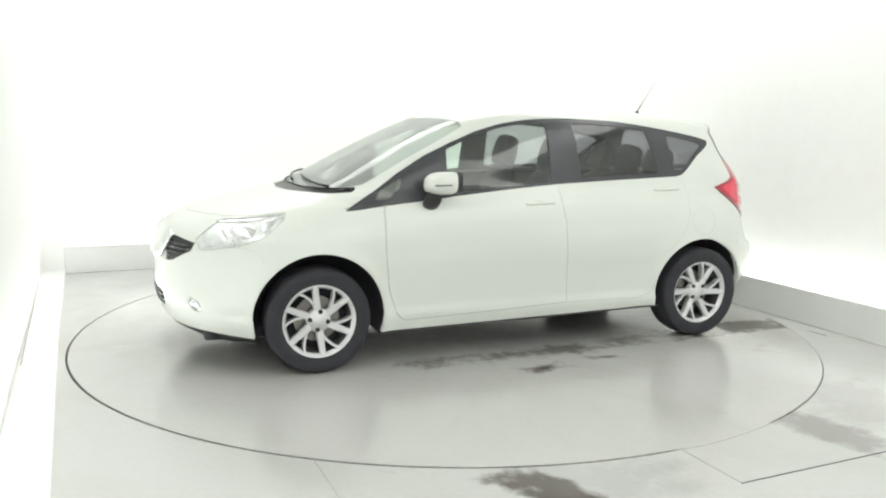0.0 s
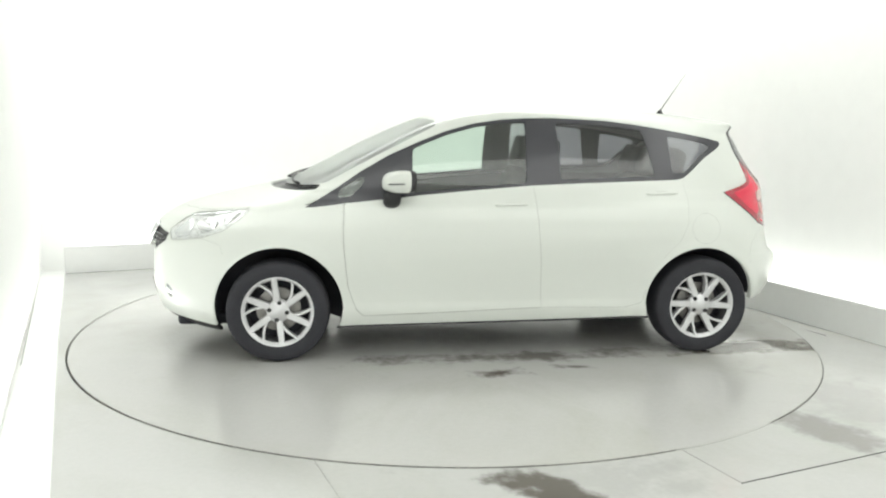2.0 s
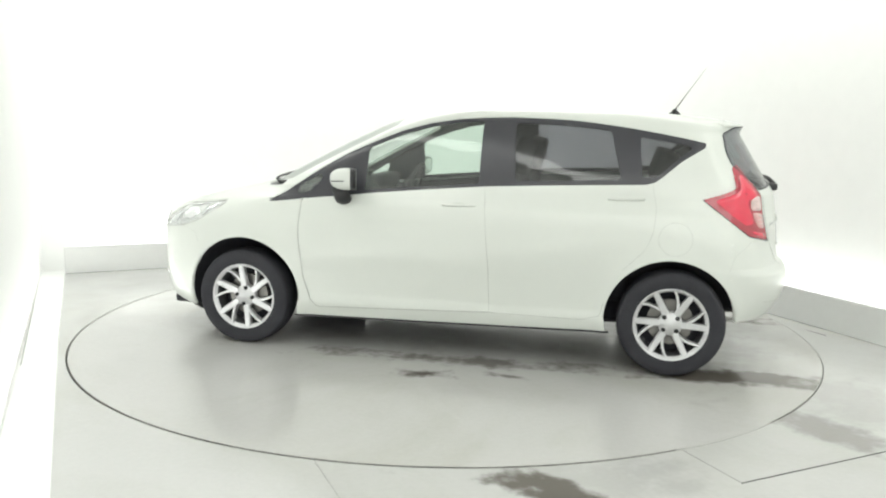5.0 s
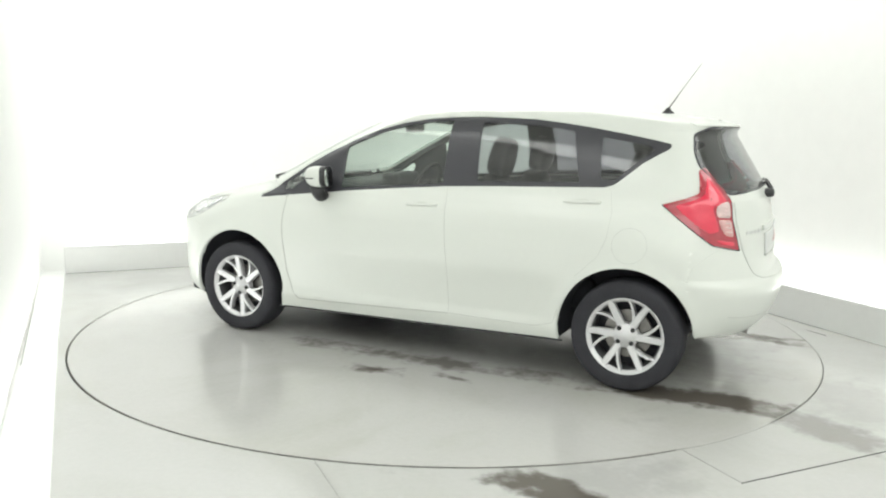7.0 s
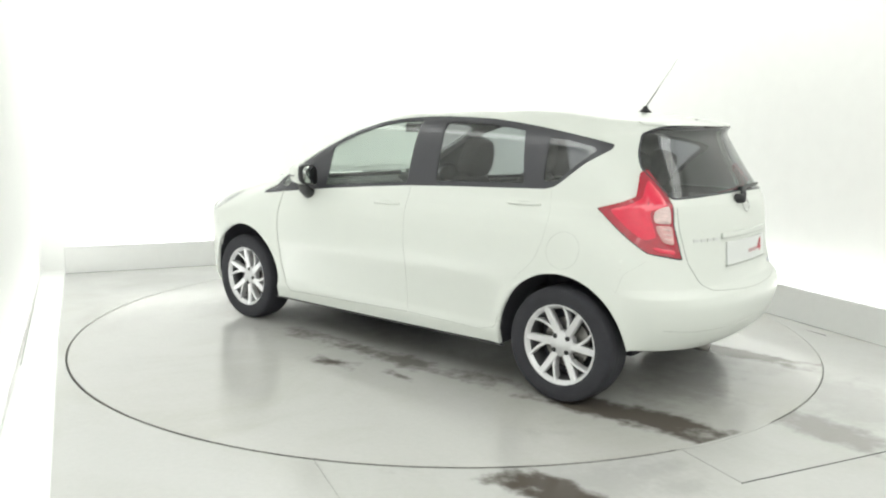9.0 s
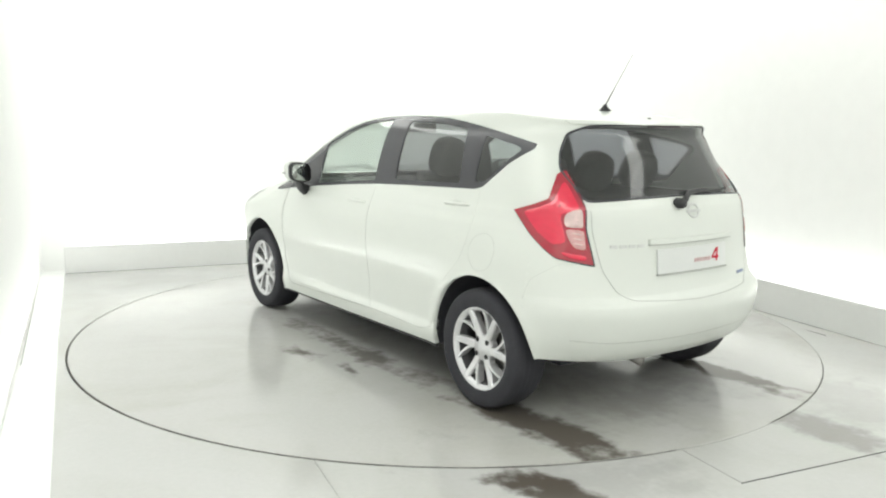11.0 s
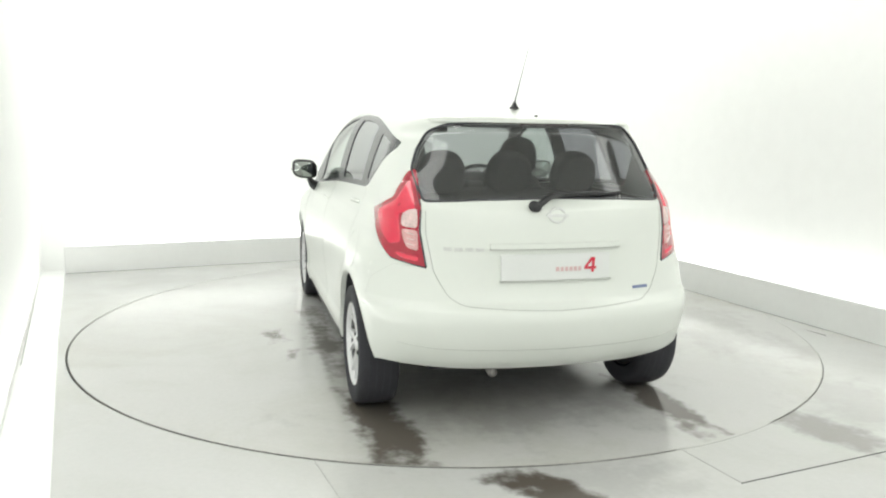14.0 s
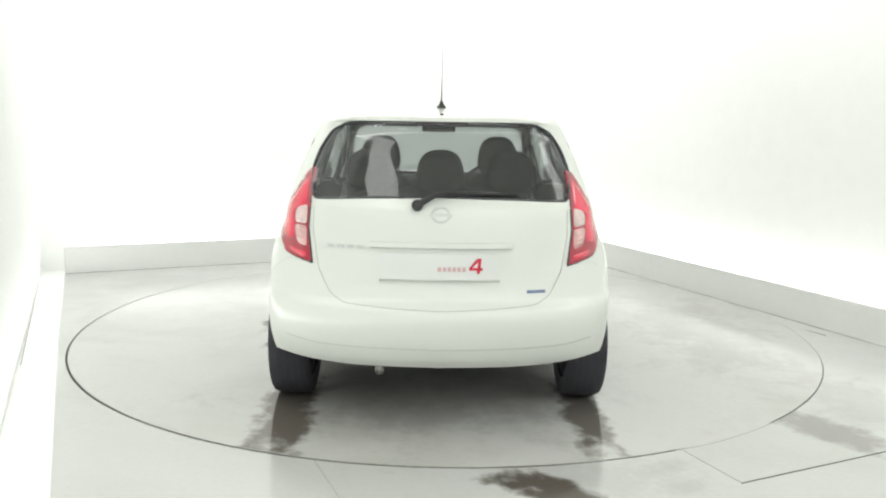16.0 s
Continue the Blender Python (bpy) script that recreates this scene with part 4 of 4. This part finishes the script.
def door_mirror(s):
    """Rounded shell, open behind, on a black foot; the glass looks back."""
    rows = []
    for x, k in ((0.695, 0.25), (0.687, 0.50), (0.672, 0.73), (0.648, 0.90), (0.612, 1.0), (0.568, 1.0), (0.548, 0.985)):
        ring = []
        for i in range(28):
            a = 2 * math.pi * i / 28
            c, sn = math.cos(a), math.sin(a)
            y = 0.880 + 0.088 * k * math.copysign(abs(c) ** 0.62, c)
            z = 1.062 + (0.068 if sn > 0 else 0.062) * k * math.copysign(abs(sn) ** 0.62, sn) + 0.012 * c
            ring.append((x - 0.05 * (y - 0.880) / 0.088 * 0.5, s * y, z))
        rows.append(ring)
    m = part("mirror", blob(rows, "mirror"), M_PAINT, car, "white door mirror on a black foot")
    rim = [[(p[0] + 0.018, s * (0.880 + (s * p[1] - 0.880) * 1.02), 1.062 + (p[2] - 1.062) * 1.02) for p in rows[-1]], [(p[0] - 0.012, s * (0.880 + (s * p[1] - 0.880) * 1.0), 1.062 + (p[2] - 1.062) * 1.0) for p in rows[-1]]]
    part("mirror_rim", blob(rim, "mirror_rim"), M_BLACK, m)
    g = [[(p[0] - x, s * (0.880 + (s * p[1] - 0.880) * 0.86), 1.062 + (p[2] - 1.062) * 0.82) for p in rows[-1]] for x in (0.012, 0.0145)]
    part("mirror_glass", blob(g, "mirror_glass"), M_MIRROR, m, "mirror glass")
    part("mirror_blinker", tube([(0.668, s * 0.935, 1.055), (0.650, s * 0.958, 1.056), (0.62, s * 0.970, 1.058), (0.58, s * 0.970, 1.059)], 0.0035, 5), M_GLOSSBLACK, m)
    foot = []
    for y, z, rx, rz in ((0.730, 0.945, 0.045, 0.022), (0.77, 0.935, 0.048, 0.030), (0.81, 0.945, 0.052, 0.040), (0.84, 0.97, 0.052, 0.038), (0.855, 1.0, 0.048, 0.026)):
        foot.append([(0.640 + rx * math.cos(a), s * y, z + rz * math.sin(a)) for a in (2 * math.pi * i / 18 for i in range(18))])
    part("mirror_foot", blob(foot, "mirror_foot"), M_BLACK, m, "black plastic mirror foot")


door_mirror(1)
door_mirror(-1)

# aerial
verts, faces = lathe([(0.030, 0.0), (0.026, 0.008), (0.014, 0.020), (0.009, 0.034), (0.0, 0.036)], 20, "Z")
base = part("aerial_base", mesh_of("aerial_base", [(v[0] * 1.3 - 1.30, v[1] * 0.8, v[2] + 1.478) for v in verts], faces, True), M_BLACK, car, "black rubber aerial foot")
part("aerial_rod", tube([(-1.30, 0, 1.505), (-1.38, 0, 1.625), (-1.475, 0, 1.765)], [0.004, 0.0018, 0.0010], 6), M_BLACK, base, "thin black aerial")
verts, faces = lathe([(0.010, 0.0), (0.009, 0.006), (0.0, 0.008)], 12, "Z")
part("washer_jet", mesh_of("washer_jet", [(v[0] - 1.60, v[1], v[2] + 1.437) for v in verts], faces, True), M_BLACK, car)

# rear wiper, emblem, plate and badges
pivot = on_tail(0.105, 1.045, 0.02)
v, f = lathe([(0.0, 0.03), (0.018, 0.028), (0.024, 0.015), (0.026, -0.02)], 20)
wip = part("rear_wiper", mesh_of("rear_wiper", [(pivot.x - q[1], pivot.y + q[0], pivot.z + q[2]) for q in v], f, True), M_BLACK, tailgate, "black rear wiper")
arm = [tuple(on_tail(y, z, o)) for y, z, o in ((0.105, 1.048, 0.038), (0.07, 1.068, 0.04), (0.03, 1.090, 0.036), (-0.03, 1.098, 0.03), (-0.12, 1.101, 0.024), (-0.22, 1.101, 0.02))]
part("wiper_arm", tube(arm, [0.016, 0.015, 0.013, 0.011, 0.009, 0.006], 8), M_BLACK, wip)
blade = [tuple(on_tail(y, z, 0.012)) for y, z in ((0.03, 1.092), (-0.08, 1.092), (-0.2, 1.094), (-0.335, 1.098))]
part("wiper_blade", tube(blade, 0.0075, 6), M_BLACK, wip)


def tail_plate(name, y0, y1, z0, z1, mat, parent, thick=0.006, label="", out=0.0, steps=14):
    """A thin block that follows the tail."""
    verts, faces = [], []
    for o in (out, out + thick):
        for z in (z0, z1):
            for i in range(steps + 1):
                verts.append(tuple(on_tail(y0 + (y1 - y0) * i / steps, z, o)))
    n = steps + 1
    for i in range(steps):
        a, b, c, d = i, n + i, 2 * n + i, 3 * n + i
        faces += [(c, c + 1, d + 1, d), (a, b, b + 1, a + 1), (b, d, d + 1, b + 1), (a, a + 1, c + 1, c)]
    faces += [(0, 2 * n, 3 * n, n), (n - 1, 2 * n - 1, 4 * n - 1, 3 * n - 1)]
    me = mesh_of(name, verts, faces)
    bm = bmesh.new()
    bm.from_mesh(me)
    bmesh.ops.recalc_face_normals(bm, faces=bm.faces)
    bm.to_mesh(me)
    bm.free()
    return part(name, me, mat, parent, label)


grip = tail_plate("tailgate_grip", -0.31, 0.31, 0.862, 0.884, M_PAINT, tailgate, 0.012, "white grip bar over the plate")
# grey strip whose colour stands in for the shade under the grip
tail_plate("grip_shade_strip", -0.31, 0.31, 0.856, 0.861, M_SHUT, tailgate, 0.010)
plate = tail_plate("licence_plate", -0.255, 0.262, 0.722, 0.836, M_PLATE, tailgate, 0.008, "white dealer plate with red marks")
tail_plate("plate_bracket", -0.262, 0.268, 0.713, 0.7205, M_SHUT, plate, 0.010)
def tail_shape(name, corners, mat, parent, out, thick=0.0012):
    """A thin flat piece with the given (y, z) corners that lies on the tail."""
    bm = bmesh.new()
    low = [bm.verts.new(on_tail(y, z, out)) for y, z in corners]
    top = [bm.verts.new(on_tail(y, z, out + thick)) for y, z in corners]
    bm.faces.new(low), bm.faces.new(top[::-1])
    for i in range(len(low)):
        j = (i + 1) % len(low)
        bm.faces.new((low[i], low[j], top[j], top[i]))
    bmesh.ops.recalc_face_normals(bm, faces=bm.faces)
    return part(name, bm, mat, parent)


for i in range(6):
    y = 0.012 - 0.0215 * i
    tail_plate("plate_mark", y, y - 0.015, 0.760, 0.779, M_FAINT, plate, 0.0012, out=0.0105, steps=2)
# the figure 4: its stem, bar and slope
for stroke in (((0.036, 0.0), (0.049, 0.0), (0.049, 0.066), (0.036, 0.066)), ((0.0, 0.014), (0.036, 0.014), (0.036, 0.025), (0.0, 0.025)),
               ((0.049, 0.014), (0.059, 0.014), (0.059, 0.025), (0.049, 0.025)), ((0.0, 0.025), (0.012, 0.025), (0.036, 0.052), (0.036, 0.066), (0.030, 0.066))):
    tail_shape("plate_figure", [(-0.124 - p - 0.1 * q, 0.752 + q) for p, q in stroke], M_PRINT, plate, 0.0105)
for y in (0.505, 0.46, 0.415, 0.37):
    tail_plate("badge_bar", y, y - 0.034, 0.850, 0.865, M_BADGE, tailgate, 0.003, steps=2)
badge = tail_plate("blue_badge", -0.385, -0.47, 0.662, 0.675, M_BLUE, tailgate, 0.003, "small blue badge", steps=4)
v, f = lathe([(0.040, -0.002), (0.042, 0.004), (0.048, 0.006), (0.054, 0.004), (0.056, -0.002)], 40)
e0 = on_tail(0.0, 1.005, 0.001)
em = part("emblem_ring", mesh_of("emblem_ring", [(e0.x - q[1] * 0.6 + (q[2]) * 0.15, q[0] * 0.8, e0.z + q[2] * 0.65) for q in v], f, True), M_BADGE, tailgate, "chrome ring emblem")
tail_plate("emblem_bar", -0.052, 0.052, 0.998, 1.012, M_BADGE, em, 0.005, steps=4)
spoil = tail_plate("spoiler_edge", -0.50, 0.50, 1.408, 1.424, M_PAINT, tailgate, 0.014, "white spoiler lip", steps=24)
tail_plate("brake_light", -0.12, 0.12, 1.398, 1.406, M_SMOKED, tailgate, 0.004, "smoked high brake light")
part("exhaust_pipe", tube([(-1.55, 0.27, 0.30), (-1.80, 0.27, 0.295), (-1.86, 0.27, 0.285)], 0.022, 12), M_STEEL, car)
for s in (1, -1):
    part("suspension_arm", tube([(-1.30, s * 0.60, 0.30), (-0.95, s * 0.42, 0.27)], 0.03, 8), M_WELL, car)

# front wipers on the cowl
for s, y0, y1 in ((1, 0.55, -0.05), (-1, -0.05, -0.62)):
    pts = []
    for i in range(10):
        y = y0 + (y1 - y0) * i / 9
        z = 1.022 + 0.03 * i / 9
        p = skin(w_of_y(abs(y), z, False), z)
        pts.append((p[0] + 0.012, math.copysign(p[1], y), p[2] + 0.008))
    part("front_wiper", tube(pts, 0.008, 6), M_BLACK, car, "black windscreen wiper")
for s in (1, -1):
    line = outline("f:0.30,1.010 f:0.60,1.020 1.06,1.028", False)
    p = skin(line[:, 0], line[:, 1])
    p[:, 1] *= s
    part("screen_seal", tube([tuple(v) for v in p[::2]], 0.006, 6), M_BLACK, car)

# ---- the cabin ----
CABIN = ["", "front_door", "rear_door", "fuel_flap", "tailgate"]
panel(CABIN, M_DASH, car, (1, -1), -0.045, name="door_lining", label="dark grey cabin lining", test=lambda p: (p[..., 2] < 1.04) & (p[..., 2] > 0.28) & (p[..., 0] < 1.0))
panel(CABIN, M_LINING, car, (1, -1), -0.035, name="headlining", label="light grey headlining", test=lambda p: (p[..., 2] >= 1.04) & (p[..., 0] < 1.0))
part("cabin_floor", box_bm(-0.88, 0.88, -0.74, 0.74, 0.30, 0.33), M_DASH, car)
part("boot_floor", box_bm(-1.62, -0.89, -0.50, 0.50, 0.42, 0.45), M_DASH, car)
dash = part("dashboard", box_bm(0.72, 1.12, -0.70, 0.70, 0.62, 0.985, 0.07, 4), M_DASH, car, "dark grey dashboard", True)
part("instrument_hood", box_bm(0.66, 0.80, -0.55, -0.20, 0.93, 1.03, 0.03, 3), M_DASH, dash)
part("parcel_shelf", box_bm(-1.68, -1.30, -0.50, 0.50, 0.98, 1.005, 0.01), M_DASH, car)


def padded(low, up, z0, z1, thick, power, y0=0.0):
    """A cushion on end: half width low at its foot and up at its crown, with round shoulders and a full front."""
    bm = bmesh.new()
    rows = []
    for fx, k in ((-1.0, 0.72), (-0.88, 0.88), (-0.5, 0.98), (0.0, 1.0), (0.5, 0.98), (0.88, 0.88), (1.0, 0.72)):
        row = []
        for i in range(28):
            a = 2 * math.pi * i / 28
            c, sn = math.cos(a), math.sin(a)
            u, v = math.copysign(abs(c) ** (2 / power), c), math.copysign(abs(sn) ** (2 / power), sn)
            half = low + (up - low) * (v + 1) / 2
            row.append(bm.verts.new((-0.01 + thick * fx, y0 + half * u * k, (z0 + z1) / 2 + (z1 - z0) / 2 * v * (0.5 + 0.5 * k))))
        rows.append(row)
    for p, q in zip(rows, rows[1:]):
        for i in range(28):
            j = (i + 1) % 28
            bm.faces.new((p[i], p[j], q[j], q[i]))
    bm.faces.new(rows[0][::-1]), bm.faces.new(rows[-1])
    bmesh.ops.recalc_face_normals(bm, faces=bm.faces)
    return bm


def seat(x, y, wide, high, rest, lean=-14, top=0.225):
    """One seat: cushion, back and headrest on two posts."""
    c = part("seat", box_bm(x - 0.06, x + 0.46, y - wide / 2, y + wide / 2, 0.36, 0.54, 0.06, 4), M_SEAT, car, "charcoal cloth seat", True)
    m = pose(x - 0.02, y, 0.50, 0, lean, 0)
    b = part("seat_back", padded(wide / 2, wide / 2 - 0.06, 0.0, high, 0.065, 3.6), M_SEAT, c, smooth=True)
    b.matrix_basis = m
    for q in rest:
        h = part("headrest", padded(0.135, 0.105, high - 0.01, high + top, 0.055, 2.8, q), M_SEAT, c, smooth=True)
        h.matrix_basis = m
        for k in (-0.05, 0.05):
            r = part("headrest_post", tube([(-0.01, q + k, high - 0.05), (-0.01, q + k, high + 0.06)], 0.006, 6), M_CHROME, c)
            r.matrix_basis = m


seat(-0.19, 0.36, 0.50, 0.62, (0.0,))
seat(-0.19, -0.36, 0.50, 0.62, (0.0,))
seat(-1.00, 0.0, 1.24, 0.60, (0.36, 0.0, -0.36), -18, 0.20)
ring = [(0.185 * math.cos(a), 0.185 * math.sin(a)) for a in (2 * math.pi * i / 36 for i in range(37))]
wheel_pts = [(0.52 - 0.40 * v, -0.37 + u, 0.93 + 0.9 * v) for u, v in ring]
sw = part("steering_wheel", tube(wheel_pts, 0.014, 8), M_DASH, car, "dark steering wheel")
part("wheel_boss", box_bm(0.50, 0.58, -0.44, -0.30, 0.87, 0.98, 0.03, 3), M_DASH, sw)
part("rear_view_mirror", box_bm(0.40, 0.425, -0.12, 0.12, 1.335, 1.395, 0.012, 3), M_BLACK, car, "black inside mirror")
for s in (1, -1):
    line = eased(outline(REAR_GLASS, False), 10)
    p = skin(line[:, 0], line[:, 1])
    p[:, 1] *= s
    part("glass_seal", tube([tuple(v) for v in p[::2]], 0.006, 6), M_GLOSSBLACK, tailgate)


# the turning: degrees, a cubic in seconds
TURN = (202.1275, -6.92701, 0.014443, -0.0009501)


def turn_at(t):
    """The turntable's angle in degrees at t seconds."""
    return TURN[0] + TURN[1] * t + TURN[2] * t * t + TURN[3] * t ** 3


def motions():
    rows = [(float(t), ROOM_TURN(t)) for t in range(17)]
    walk(turntable, rows)
    walk(car, [(t, m @ pose(-0.188, 0.065, 0.0)) for t, m in rows])


def ROOM_TURN(t):
    return pose(0, 0, 0, 0, 0, turn_at(t))


motions()
